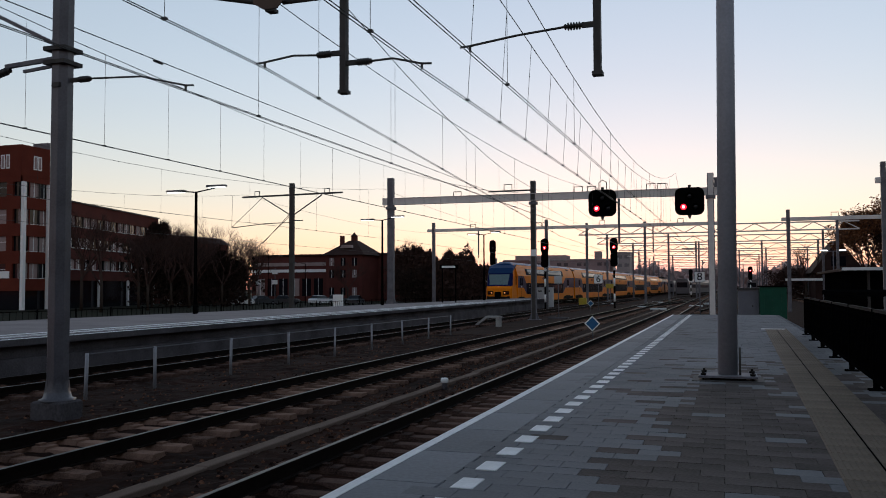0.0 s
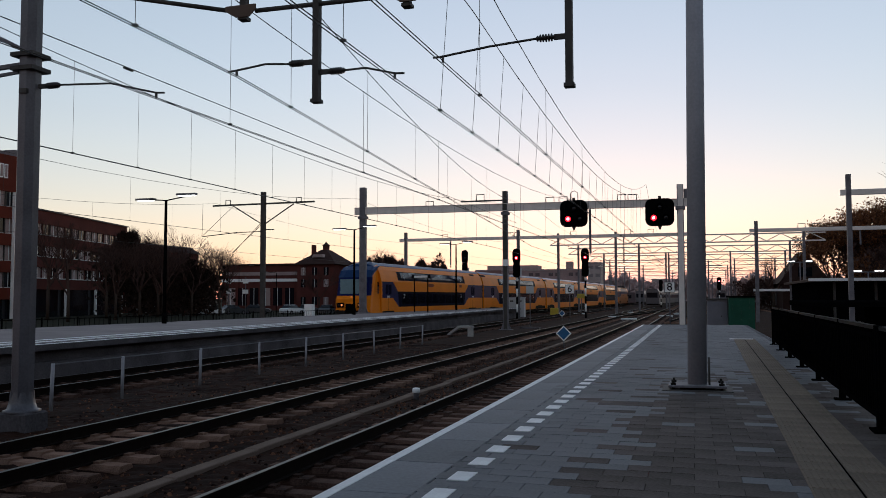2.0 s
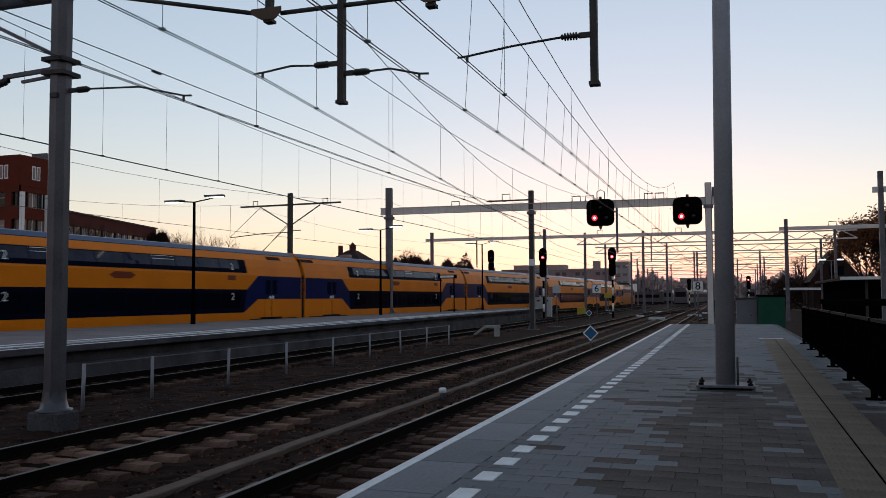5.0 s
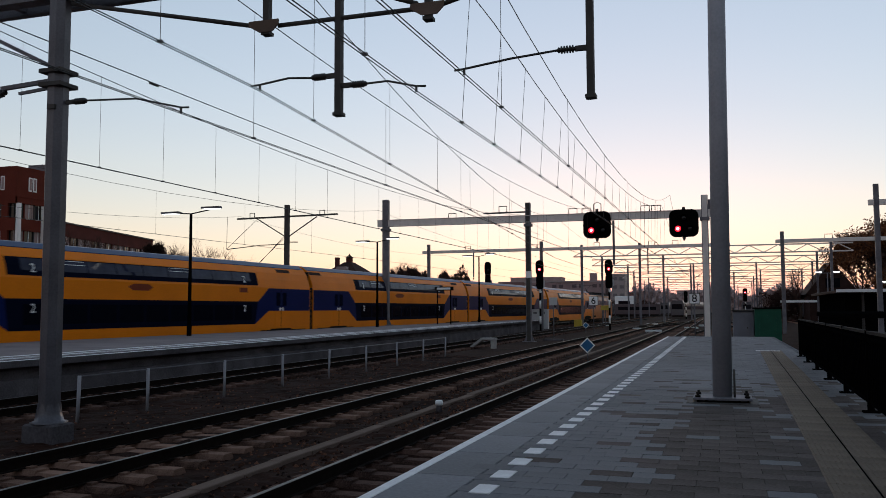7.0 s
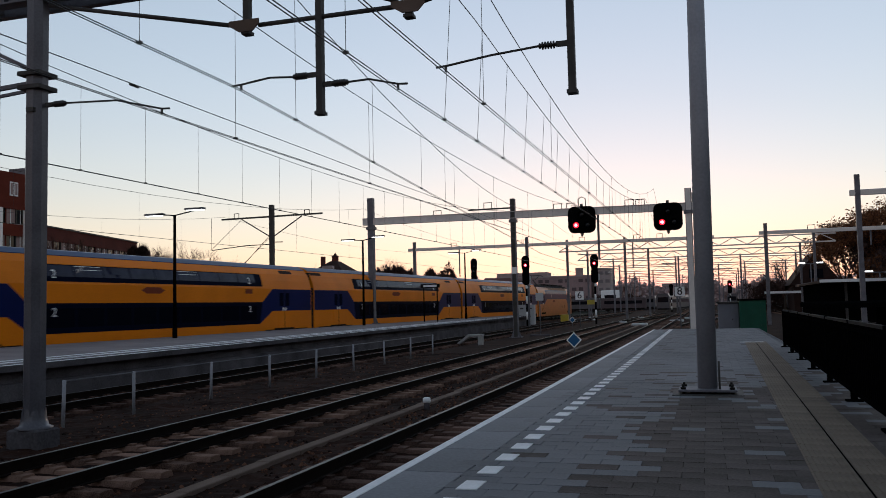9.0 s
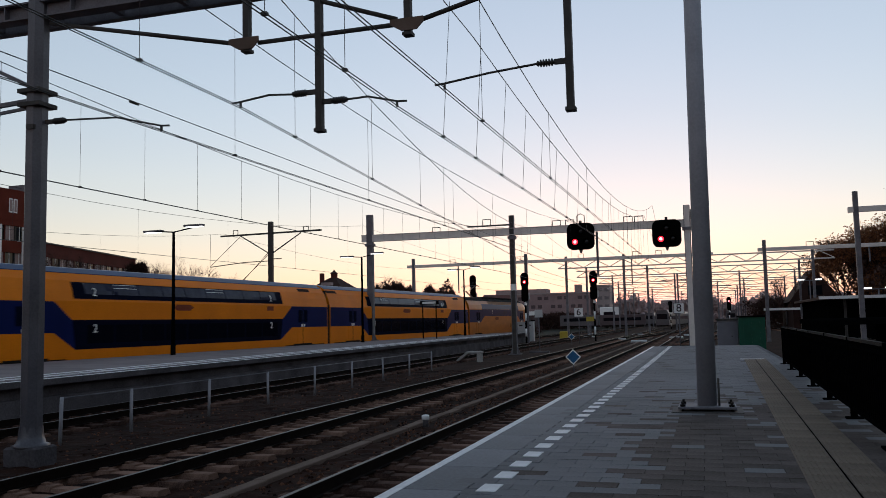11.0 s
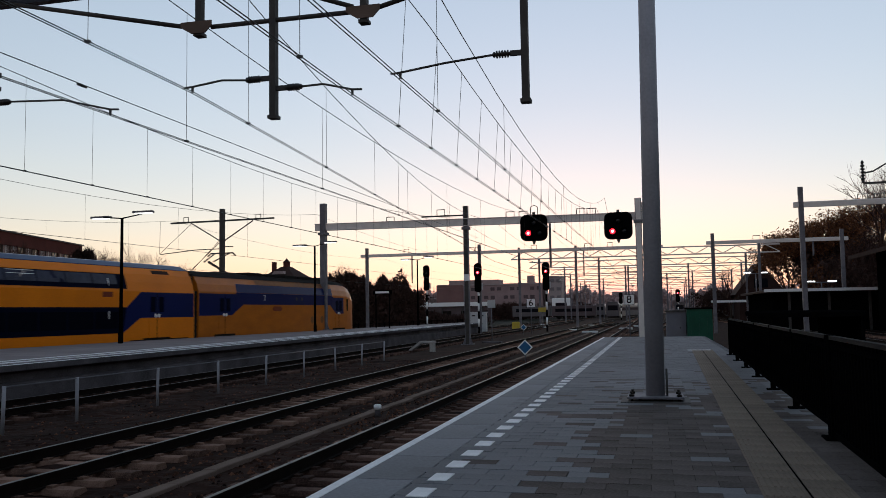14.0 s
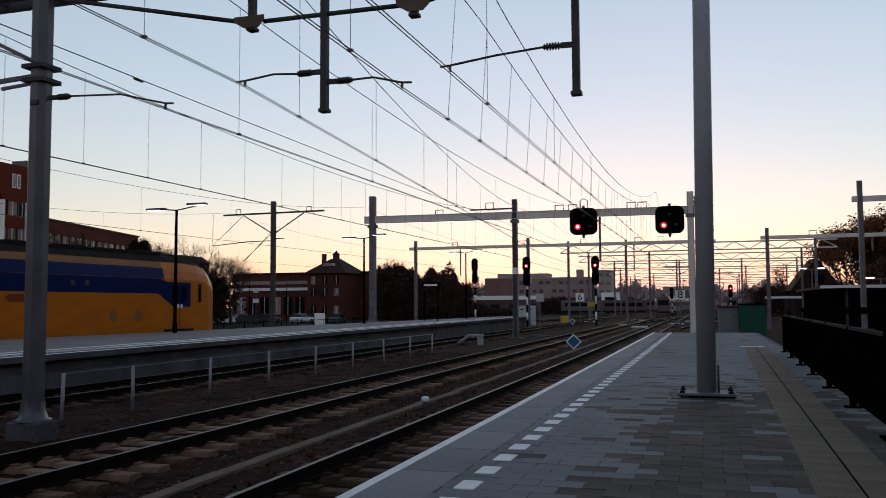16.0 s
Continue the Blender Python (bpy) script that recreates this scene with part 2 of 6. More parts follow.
# ---- mesh helpers ----
class Shape:
    """Collects boxes, tubes and prisms into one mesh."""

    def __init__(self):
        self.v, self.f, self.s, self.weld = [], [], [], False

    def add(self, vs, fs, smooth=False):
        k = len(self.v)
        self.v += [tuple(p) for p in vs]
        self.f += [tuple(i + k for i in q) for q in fs]
        self.s += [smooth] * len(fs)
        return self

    def box(self, x0, x1, y0, y1, z0, z1):
        vs = [(x, y, z) for z in (z0, z1) for y in (y0, y1) for x in (x0, x1)]
        return self.add(vs, [(0, 2, 3, 1), (4, 5, 7, 6), (0, 1, 5, 4), (2, 6, 7, 3), (0, 4, 6, 2), (1, 3, 7, 5)])

    def slab(self, x0, x1, y0, y1, z0, z1, c=0.02):
        """A box whose top edges are chamfered by c."""
        lo = [(x0, y0, z0), (x1, y0, z0), (x1, y1, z0), (x0, y1, z0)]
        mid = [(x, y, z1 - c) for x, y, _ in lo]
        top = [(x0 + c, y0 + c, z1), (x1 - c, y0 + c, z1), (x1 - c, y1 - c, z1), (x0 + c, y1 - c, z1)]
        fs = [(8, 9, 10, 11)]
        for i in range(4):
            j = (i + 1) % 4
            fs += [(i, j, j + 4, i + 4), (i + 4, j + 4, j + 8, i + 8)]
        return self.add(lo + mid + top, fs)

    def bar(self, p, q, w, h=None):
        """A square bar from p to q, w wide across and h deep."""
        p, q, h = Vector(p), Vector(q), h or w
        d = (q - p).normalized()
        up = Vector((0, 0, 1)) if abs(d.z) < 0.95 else Vector((0, 1, 0))
        a = d.cross(up).normalized() * w / 2
        b = a.cross(d).normalized() * h / 2
        vs = [e + s * a + t * b for e in (p, q) for s, t in ((-1, -1), (1, -1), (1, 1), (-1, 1))]
        return self.add(vs, [(3, 2, 1, 0), (4, 5, 6, 7), (0, 1, 5, 4), (1, 2, 6, 5), (2, 3, 7, 6), (3, 0, 4, 7)])

    def tube(self, p, q, r, r2=None, n=10, caps=True):
        p, q, r2 = Vector(p), Vector(q), r if r2 is None else r2
        d = (q - p).normalized()
        up = Vector((0, 0, 1)) if abs(d.z) < 0.95 else Vector((0, 1, 0))
        a = d.cross(up).normalized()
        b = a.cross(d).normalized()
        ring = [(math.cos(2 * math.pi * i / n), math.sin(2 * math.pi * i / n)) for i in range(n)]
        vs = [e + rr * (c * a + s * b) for e, rr in ((p, r), (q, r2)) for c, s in ring]
        self.add(vs, [(i, (i + 1) % n, n + (i + 1) % n, n + i) for i in range(n)], True)
        if caps:
            k = len(self.v) - 2 * n
            self.f += [tuple(k + i for i in reversed(range(n))), tuple(k + n + i for i in range(n))]
            self.s += [False, False]
        return self

    def line(self, pts, r, n=6):
        """One bent rod swept through the points."""
        pts = [Vector(p) for p in pts]
        k, m = len(self.v), len(pts)
        for i, p in enumerate(pts):
            d = (pts[min(i + 1, m - 1)] - pts[max(i - 1, 0)]).normalized()
            up = Vector((0, 0, 1)) if abs(d.z) < 0.9 else Vector((0, 1, 0))
            a = d.cross(up).normalized()
            b = a.cross(d).normalized()
            for j in range(n):
                t = 2 * math.pi * j / n
                self.v.append(tuple(p + r * (math.cos(t) * a + math.sin(t) * b)))
        for i in range(m - 1):
            for j in range(n):
                u, w = k + i * n, k + (i + 1) * n
                self.f.append((u + j, u + (j + 1) % n, w + (j + 1) % n, w + j))
                self.s.append(True)
        self.f += [tuple(k + j for j in reversed(range(n))), tuple(k + (m - 1) * n + j for j in range(n))]
        self.s += [False, False]
        return self

    def ribbon(self, ys, x0, x1, z0, z1, lift=0.0):
        """A slab along y between the edges x0(y) and x1(y); lift raises the x0 edge."""
        k = len(self.v)
        for y in ys:
            self.v += [(x0(y), y, z0), (x1(y), y, z0), (x1(y), y, z1), (x0(y), y, z1 + lift)]
        for i in range(len(ys) - 1):
            u, w = k + 4 * i, k + 4 * i + 4
            for j in range(4):
                self.f.append((u + j, u + (j + 1) % 4, w + (j + 1) % 4, w + j))
                self.s.append(False)
        e = k + 4 * (len(ys) - 1)
        self.f += [(k, k + 1, k + 2, k + 3), (e, e + 3, e + 2, e + 1)]
        self.s += [False, False]
        return self

    def prism(self, poly, axis, a, b):
        """The polygon (pairs across the axis, in x-y-z order) drawn out from a to b."""
        def put(u, v, w):
            return {"x": (w, u, v), "y": (u, w, v), "z": (u, v, w)}[axis]
        n = len(poly)
        vs = [put(u, v, a) for u, v in poly] + [put(u, v, b) for u, v in poly]
        fs = [tuple(range(n)), tuple(reversed(range(n, 2 * n)))]
        fs += [(i, n + i, n + (i + 1) % n, (i + 1) % n) for i in range(n)]
        return self.add(vs, fs)

    def lathe(self, prof, base, axis=(0, 0, 1), n=12):
        """Rings of (radius, height) along the axis from base."""
        base, axis = Vector(base), Vector(axis)
        self.weld = True
        for (r0, h0), (r1, h1) in zip(prof, prof[1:]):
            self.tube(base + axis * h0, base + axis * h1, max(r0, 1e-4), max(r1, 1e-4), n=n, caps=False)
        return self

    def mesh(self, name):
        me = bpy.data.meshes.new(name)
        me.from_pydata(self.v, [], self.f)
        me.polygons.foreach_set("use_smooth", self.s)
        bm = bmesh.new()
        bm.from_mesh(me)
        if self.weld:
            bmesh.ops.remove_doubles(bm, verts=bm.verts, dist=1e-5)
        bmesh.ops.recalc_face_normals(bm, faces=bm.faces)
        bm.to_mesh(me)
        bm.free()
        return me


def part(name, shape, material, parent=None, label="", at=None):
    """Links a shape (or a mesh already made) as one mesh object."""
    me = shape.mesh(name) if isinstance(shape, Shape) else shape
    if material and not me.materials:
        me.materials.append(material)
    ob = new(name, me)
    if parent:
        ob.parent = parent
    if at is not None:
        ob.matrix_basis = at
    if label:
        ob["label"] = label
    return ob


def thing(name, label, category, at=None, group="", kind=""):
    ob = new(name)
    ob.empty_display_size = 0.2
    if at is not None:
        ob.matrix_basis = at
    return tagged(ob, label, category, group, kind)


def solid(name, shape, material, label, category="", kind="", group="", at=None):
    return tagged(part(name, shape, material, at=at), label, category, group, kind)


def sph(sh, c, r, n=8):
    prof = [(r * math.sin(math.pi * i / n), -r * math.cos(math.pi * i / n)) for i in range(n + 1)]
    return sh.lathe(prof, c, n=2 * n)


# ---- ground, track beds, platforms ----
RT = 0.0          # rail top
PF = 0.75         # platform top
solid("ground", Shape().box(-1500, 1500, -300, 3500, -1.2, -0.62), EARTH, "dull winter grass and earth around the railway", kind="structure")
solid("ballast_bed", Shape().box(-24.0, -2.9, -30, 700, -0.62, -0.27), BALL, "brown stone ballast under and between the tracks", kind="structure")


def track(x0, y0, y1, pitch, label, bend=None, cuts=24, stone=None):
    """Two rails on concrete sleepers; bend(y) shifts the line sideways."""
    bend = bend or (lambda y: 0.0)
    tr = thing("railway_track", label, "track", kind="structure", at=pose(x0, 0, 0))
    steps = [y0 + (y1 - y0) * i / cuts for i in range(cuts + 1)]
    for sx in (-0.7525, 0.7525):
        rail, head = Shape(), Shape()
        for a, b in zip(steps, steps[1:]):
            pa, pb = bend(a) + sx, bend(b) + sx
            for w, za, zb in ((0.075, -0.172, -0.155), (0.012, -0.155, -0.045), (0.036, -0.045, -0.004)):
                vs = [(p + s * w, y, z) for p, y in ((pa, a), (pb, b)) for s in (-1, 1) for z in (za, zb)]
                rail.add(vs, [(0, 2, 6, 4), (1, 5, 7, 3), (0, 4, 5, 1), (2, 3, 7, 6), (0, 1, 3, 2), (4, 6, 7, 5)])
            vs = [(p + s * 0.03, y, z) for p, y in ((pa, a), (pb, b)) for s in (-1, 1) for z in (-0.004, 0.0)]
            head.add(vs, [(0, 2, 6, 4), (1, 5, 7, 3), (0, 4, 5, 1), (2, 3, 7, 6)])
        r = part("rail", rail, RUST, tr, "rusty steel rail")
        part("rail_head", head, SHINE, r, "polished running surface")
    sl = Shape()
    prof = [(-0.15, -0.36), (0.15, -0.36), (0.15, -0.24), (0.11, -0.175), (-0.11, -0.175), (-0.15, -0.24)]
    for a, b, dz in ((-1.28, -0.45, 0.0), (0.45, 1.28, 0.0)):
        sl.prism(prof, "x", a, b)
    sl.prism([(u, v - 0.03) for u, v in prof], "x", -0.45, 0.45)
    for sx in (-0.7525, 0.7525):
        for d in (-0.12, 0.12):
            sl.box(sx + d - 0.045, sx + d + 0.045, -0.06, 0.06, -0.18, -0.145)
    me = sl.mesh("sleeper")
    y, k = y0 + 0.2, 0
    while y < min(y1, y0 + pitch * 290):
        part("sleeper", me, stone or SLEEP, tr, at=pose(bend(y), y, random.uniform(-0.012, 0.004), 0, 0, random.uniform(-0.6, 0.6)))
        y += pitch
    return tr


T1, T2, T3 = -3.95, -8.27, -14.5
track(T1, -22, 150, 0.6, "worn running track beside the platform", stone=SLEEPD)
track(T2, -22, 170, 0.6, "running track with pale concrete sleepers")
track(T3, -22, 170, 0.6, "dark track at the foot of the far platform", stone=SLEEPD)


def train_x(y):
    """Centre of the far track, which closes in on the others and then runs on almost beside them."""
    return -25.52 + 0.055 * (min(y, 60) - 37) + 0.066 * (max(60, min(y, 115)) - 60) + 0.029 * max(0, y - 115)


# heaped ballast round the nearest sleepers, uneven and a little higher between the rails
heap = Shape()
gx = [-13.6 + 0.16 * i for i in range(62)]
gy = [1.0 + 0.16 * i for i in range(240)]
for y in gy:
    for x in gx:
        crib = max(0.0, 1.0 - abs(abs(x - T2) - 0.1) / 0.8)
        z = -0.262 + 0.045 * noise.noise((x * 1.1, y * 1.1, 0.3)) + 0.045 * noise.noise((x * 4.2, y * 4.2, 5.0)) + 0.03 * crib
        heap.v.append((x, y, -0.4 if x in (gx[0], gx[-1]) or y in (gy[0], gy[-1]) else z))
for j in range(len(gy) - 1):
    for i in range(len(gx) - 1):
        k = j * len(gx) + i
        heap.f.append((k, k + 1, k + 1 + len(gx), k + len(gx)))
        heap.s.append(False)
solid("ballast_heap", heap, BALL, "uneven brown ballast heaped between the sleepers", kind="structure")

# near platform
EDGE = -2.22
plat = thing("platform_near", "paved station platform with grey concrete slabs", "platform", kind="structure")
part("platform_body", Shape().box(EDGE + 0.06, 2.0, -14, 38.6, -0.62, PF - 0.05), JOINT, plat)
part("platform_wall", Shape().box(EDGE + 0.02, EDGE + 0.058, -14, 38.6, -0.62, PF - 0.12), CONC, plat)


def edge_stones(x, sgn, y0, y1, z, parent, step=1.0):
    sh = Shape().slab(0, sgn * 0.55 if sgn > 0 else 0.55, 0, step - 0.008, -0.12, 0.0, 0.006)
    me = sh.mesh("edge_slab")
    wt = Shape().slab(0.012, 0.095, 0.0, step - 0.003, -0.002, 0.004, 0.002).mesh("edge_stripe")
    y = y0
    while y < y1:
        m = pose(x, y, z) if sgn > 0 else pose(x, y + step, z, 0, 0, 180)
        e = part("edge_slab", me, EDGEP, parent, "grey concrete platform edge slab", at=m)
        part("edge_stripe", wt, WHITE, e, "white painted edge line")
        y += step


edge_stones(EDGE, 1, -13.0, 38.0, PF, plat)

# far platform, an island that tapers towards its end
FE, FB = -16.2, -23.9
FEND = 92.5


def far_edge(y):
    return FE - 0.03 * max(0, y - 16)


def far_back(y):
    return train_x(y) + 1.72


fp = thing("platform_far", "long island platform with pale striped edge", "platform", kind="structure")
FP = PF
ys = [-10 + (FEND + 10) * i / 30 for i in range(31)]
body = Shape().ribbon(ys, far_back, lambda y: far_edge(y) - 0.5, -0.6, FP - 0.004, 0.08)
face = Shape().ribbon(ys, lambda y: far_edge(y) - 0.5, lambda y: far_edge(y) - 0.3, -0.6, FP - 0.16)
lip = Shape().ribbon(ys, lambda y: far_edge(y) - 0.499, far_edge, FP - 0.158, FP)
st1 = Shape().ribbon(ys, lambda y: far_edge(y) - 0.22, lambda y: far_edge(y) - 0.02, FP + 0.001, FP + 0.005)
part("platform_deck", body, DECK, fp)
part("platform_wall", face, CONC, fp, "weathered concrete platform wall")
part("platform_lip", lip, CONC, fp)
part("platform_plinth", Shape().ribbon(ys, lambda y: far_edge(y) - 0.299, lambda y: far_edge(y) - 0.06, -0.6, 0.28), CONC, fp, "stepped concrete plinth")
part("edge_stripe", st1, WHITE, fp, "white painted edge line")
part("deck_stripe", Shape().ribbon(ys, lambda y: far_edge(y) - 1.7, lambda y: far_edge(y) - 1.46, FP + 0.012, FP + 0.018, 0.002), WHITE, fp, "pale strip in the deck")
dash = Shape().slab(-0.2, 0.2, 0, 0.34, 0, 0.006, 0.002).mesh("dash_tile")
y = 4.0
while y < FEND - 1:
    part("dash_tile", dash, WHITE, fp, at=pose(far_edge(y) - 0.95, y, FP + 0.006))
    y += 0.55

track(0, 60, 330, 0.6, "far track on which the train runs", bend=train_x, cuts=60)

# plain closing volumes, unseen and added to block sky light: roof over the platform behind the camera, two walls
solid("unseen_shade_roof", Shape().box(-1.9, 12, -70, 1.5, 4.3, 4.6), DARK, "plain dark unseen roof added to shade the platform", kind="structure")
solid("unseen_wall_south", Shape().box(-40, 40, -72, -70.5, -0.6, 12), BROWNB, "plain unseen wall added to close the place behind", kind="structure")
solid("unseen_wall_east", Shape().box(36, 38, -70, 55, -0.6, 13), BROWNB, "plain unseen wall added to block the glow from the right", kind="structure")

# ---- overhead line: masts, gantries, wires ----
GY1, GY2, GY3 = 11.8, 57.5, 88.0


def insulator(sh, p, q, r=0.055):
    """A ribbed insulator between two points."""
    p, q = Vector(p), Vector(q)
    d = q - p
    prof = []
    for i in range(7):
        w = r if 0 < i < 6 else r * 0.75
        prof += [(r * 0.5, i / 7), (w, (i + 0.15) / 7), (w, (i + 0.6) / 7), (r * 0.5, (i + 0.75) / 7)]
    prof = [(0.0, 0.0)] + prof + [(r * 0.4, 1.0), (0.0, 1.0)]
    ln = d.length
    sh.lathe([(a, b * ln) for a, b in prof], p, d.normalized(), n=10)
    return sh


def foot(parent, w, z, r, ribs=4, mat_=None):
    """Base plate, stiffeners and bolts of a mast."""
    part("base_plate", Shape().slab(-w, w, -w, w, z, z + 0.045, 0.01), mat_ or STEEL, parent)
    for i in range(ribs):
        a = math.pi / ribs + 2 * math.pi * i / ribs
        c, s = math.cos(a), math.sin(a)
        sh = Shape()
        m = Matrix.Rotation(a, 3, "Z")
        pts = [(r * 0.9, 0.045), (w * 0.95, 0.045), (w * 0.95, 0.08), (r * 0.9, 0.3)]
        vs = [m @ Vector((u, t, z + v)) for t in (-0.012, 0.012) for u, v in pts]
        sh.add(vs, [(0, 1, 2, 3), (7, 6, 5, 4), (0, 4, 5, 1), (1, 5, 6, 2), (2, 6, 7, 3), (3, 7, 4, 0)])
        part("stiffener", sh, mat_ or STEEL, parent)
    for sx in (-0.8, 0.8):
        for sy in (-0.8, 0.8):
            part("bolt", Shape().tube((sx * w, sy * w, z + 0.04), (sx * w, sy * w, z + 0.12), 0.022, n=6), DARK, parent)


def reg_arm(parent, x0, z0, x1, z1, bow=0.12):
    """A registration arm: bracket, insulator, bent rod and clamp down to the wire at x1, z1."""
    s = 1 if x1 > x0 else -1
    part("bracket", Shape().box(min(x0, x0 + s * 0.16), max(x0, x0 + s * 0.16), -0.03, 0.03, z0 - 0.035, z0 + 0.035), DARK, parent)
    xi = x0 + s * 0.42
    part("insulator", insulator(Shape(), (x0 + s * 0.14, 0, z0), (xi, 0, z0)), PORC, parent, "dark ribbed insulator")
    mid = x0 + (x1 - x0) * 0.62
    zt = z1 + 0.09
    rod = Shape().line([(xi, 0, z0), (mid, 0, zt + (z0 - zt) * 0.4 + bow * 0.25), (x1, 0, zt), (x1 + s * 0.15, 0, zt - 0.01)], 0.017)
    part("arm_rod", rod, DARK, parent)
    part("wire_clamp", Shape().bar((x1, 0, zt), (x1, 0, z1), 0.03), DARK, parent)


# first gantry: mast beside the track, post on the platform, braced beam with hanging posts
g1 = thing("catenary_gantry", "grey steel overhead line gantry spanning the tracks from the platform", "gantry", at=pose(0, GY1, 0))
mx = -10.85
part("mast", Shape().prism([(mx + 0.185 * math.cos(math.pi * (i + 0.5) / 4), 0.185 * math.sin(math.pi * (i + 0.5) / 4)) for i in range(8)], "z", 0.09, 8.1), MASTZ, g1, "octagonal grey steel mast")
flare = Shape().lathe([(0.0, 0.06), (0.3, 0.06), (0.3, 0.09), (0.235, 0.11), (0.205, 0.22), (0.184, 0.4)], (mx, 0, 0), n=8)
part("mast_foot", flare, MASTZ, g1)
part("foundation", Shape().slab(mx - 0.32, mx + 0.3, -0.26, 0.26, -0.62, 0.06, 0.03), CONC, g1, "pale concrete foundation block")
part("platform_post", Shape().tube((0.02, -0.1, PF), (0.1, -0.1, 8.1), 0.122, 0.108, n=20), POST, g1, "round galvanised post on the platform")
part("base_plate", Shape().slab(-0.34, 0.38, -0.36, 0.16, PF + 0.035, PF + 0.065, 0.008), STEEL, g1, "raised galvanised base plate")
# near-black pad added for the shadow in the gap below the plate
part("grout_pad", Shape().slab(-0.2, 0.24, -0.24, 0.05, PF, PF + 0.034, 0.004), BOGIE, g1)
part("gutter_frame", Shape().slab(-0.42, 0.46, -0.46, 0.26, PF - 0.002, PF + 0.008, 0.003), DARK, g1)
for sx in (-0.28, 0.32):
    for sy in (-0.3, 0.1):
        part("bolt", Shape().tube((sx, sy, PF), (sx, sy, PF + 0.12), 0.016, n=8).tube((sx, sy, PF + 0.065), (sx, sy, PF + 0.092), 0.034, n=6), BOGIE, g1, "dark anchor bolt and nut")
part("earth_cable", Shape().tube((0.17, -0.2, PF), (0.17, -0.2, PF + 0.42), 0.014, n=6), DARK, g1)
beam = Shape()
for z0, z1, w in ((7.4, 7.43, 0.13), (7.43, 7.67, 0.012), (7.67, 7.7, 0.13)):
    beam.box(-19, 0.4, -w, w, z0, z1)
for i in range(14):
    beam.box(-18.5 + i * 1.4, -18.48 + i * 1.4, -0.12, 0.12, 7.43, 7.67)
part("beam", beam, STEEL, g1, "steel I-section cross beam")
rear = Shape()
for z0, z1, w in ((7.4, 7.43, 0.07), (7.43, 7.67, 0.012), (7.67, 7.7, 0.07)):
    rear.box(-19, 0.4, 0.5 - w, 0.5 + w, z0, z1)
part("beam", rear, STEEL, g1, "rear steel cross beam")
for i in range(15):
    part("rung", Shape().box(-18.6 + i * 1.3, -18.5 + i * 1.3, 0.13, 0.43, 7.44, 7.54), STEEL, g1)
for x, z in ((-5.49, 4.96), (-1.62, 4.92), (-6.75, 6.36), (-4.02, 6.30)):
    hp = part("hanging_post", Shape().box(x - 0.05, x + 0.05, -0.06, 0.06, z, 7.4), DARK, g1, "dark weathered steel post")
    part("end_cap", Shape().box(x - 0.072, x + 0.075, -0.08, 0.08, z - 0.03, z + 0.02), DARK, hp)
for x, z, s in ((-6.77, 6.45, 1), (-4.02, 6.42, 1)):
    part("gusset_plate", Shape().prism([(x - 0.26, z + 0.02), (x - 0.08, z - 0.09), (x + 0.16, z - 0.09), (x + 0.27, z + 0.02), (x + 0.27, z + 0.1), (x - 0.26, z + 0.1)], "y", -0.1, -0.075), TROUGH, g1, "bolted steel plate")
for p, q in (((-10.6, 0, 7.3), (-6.95, 0, 6.5)), ((-6.55, 0, 6.47), (-4.25, 0, 6.47)), ((-3.8, 0, 6.5), (-0.2, 0, 7.35)), ((-6.4, 0, 7.35), (-4.2, 0, 6.55))):
    part("brace_tube", Shape().tube(p, q, 0.036, n=10), DARK, g1)
reg_arm(g1, -1.67, 5.62, -3.47, 5.39)
reg_arm(g1, -5.44, 5.4, -4.22, 5.2, 0.3)
reg_arm(g1, -5.54, 5.57, -6.87, 5.45, 0.2)
reg_arm(g1, -10.66, 5.56, -8.34, 5.2, 0.45)
part("bracket_arm", Shape().bar((mx, 0, 5.98), (-12.1, 0, 5.92), 0.07), STEEL, g1)
part("bracket_arm", Shape().bar((mx, 0, 5.86), (-11.7, 0, 5.8), 0.05), STEEL, g1)
part("stay", Shape().bar((mx, 0, 6.15), (-13.2, 0, 7.3), 0.09, 0.06), STEEL, g1)
part("insulator", insulator(Shape(), (-12.0, 0, 5.86), (-12.5, 0, 5.74), 0.07), PORC, g1, "dark ribbed insulator")
part("arm_rod", Shape().line([(-12.5, 0, 5.74), (-13.3, 0, 5.5), (-14.0, 0, 5.42)], 0.02), DARK, g1)
for z in (6.1, 5.86):
    part("clamp_band", Shape().box(mx - 0.23, mx + 0.23, -0.22, 0.22, z - 0.035, z + 0.035), DARK, g1)
part("cable_clip", Shape().box(mx - 0.05, mx + 0.1, -0.2, -0.14, 5.42, 5.5), DARK, g1)
for x in (-8.66, -3.9, -14.3):
    part("wire_stool", Shape().line([(x - 0.22, 0, 7.7), (x - 0.22, 0, 8.1), (x + 0.22, 0, 8.1), (x + 0.22, 0, 7.7)], 0.03), DARK, g1)


def stool(parent, x, z, w=0.28, h=0.4):
    part("wire_stool", Shape().line([(x - w, 0, z), (x - w, 0, z + h), (x + w, 0, z + h), (x + w, 0, z)], 0.035, n=6), DARK, parent)


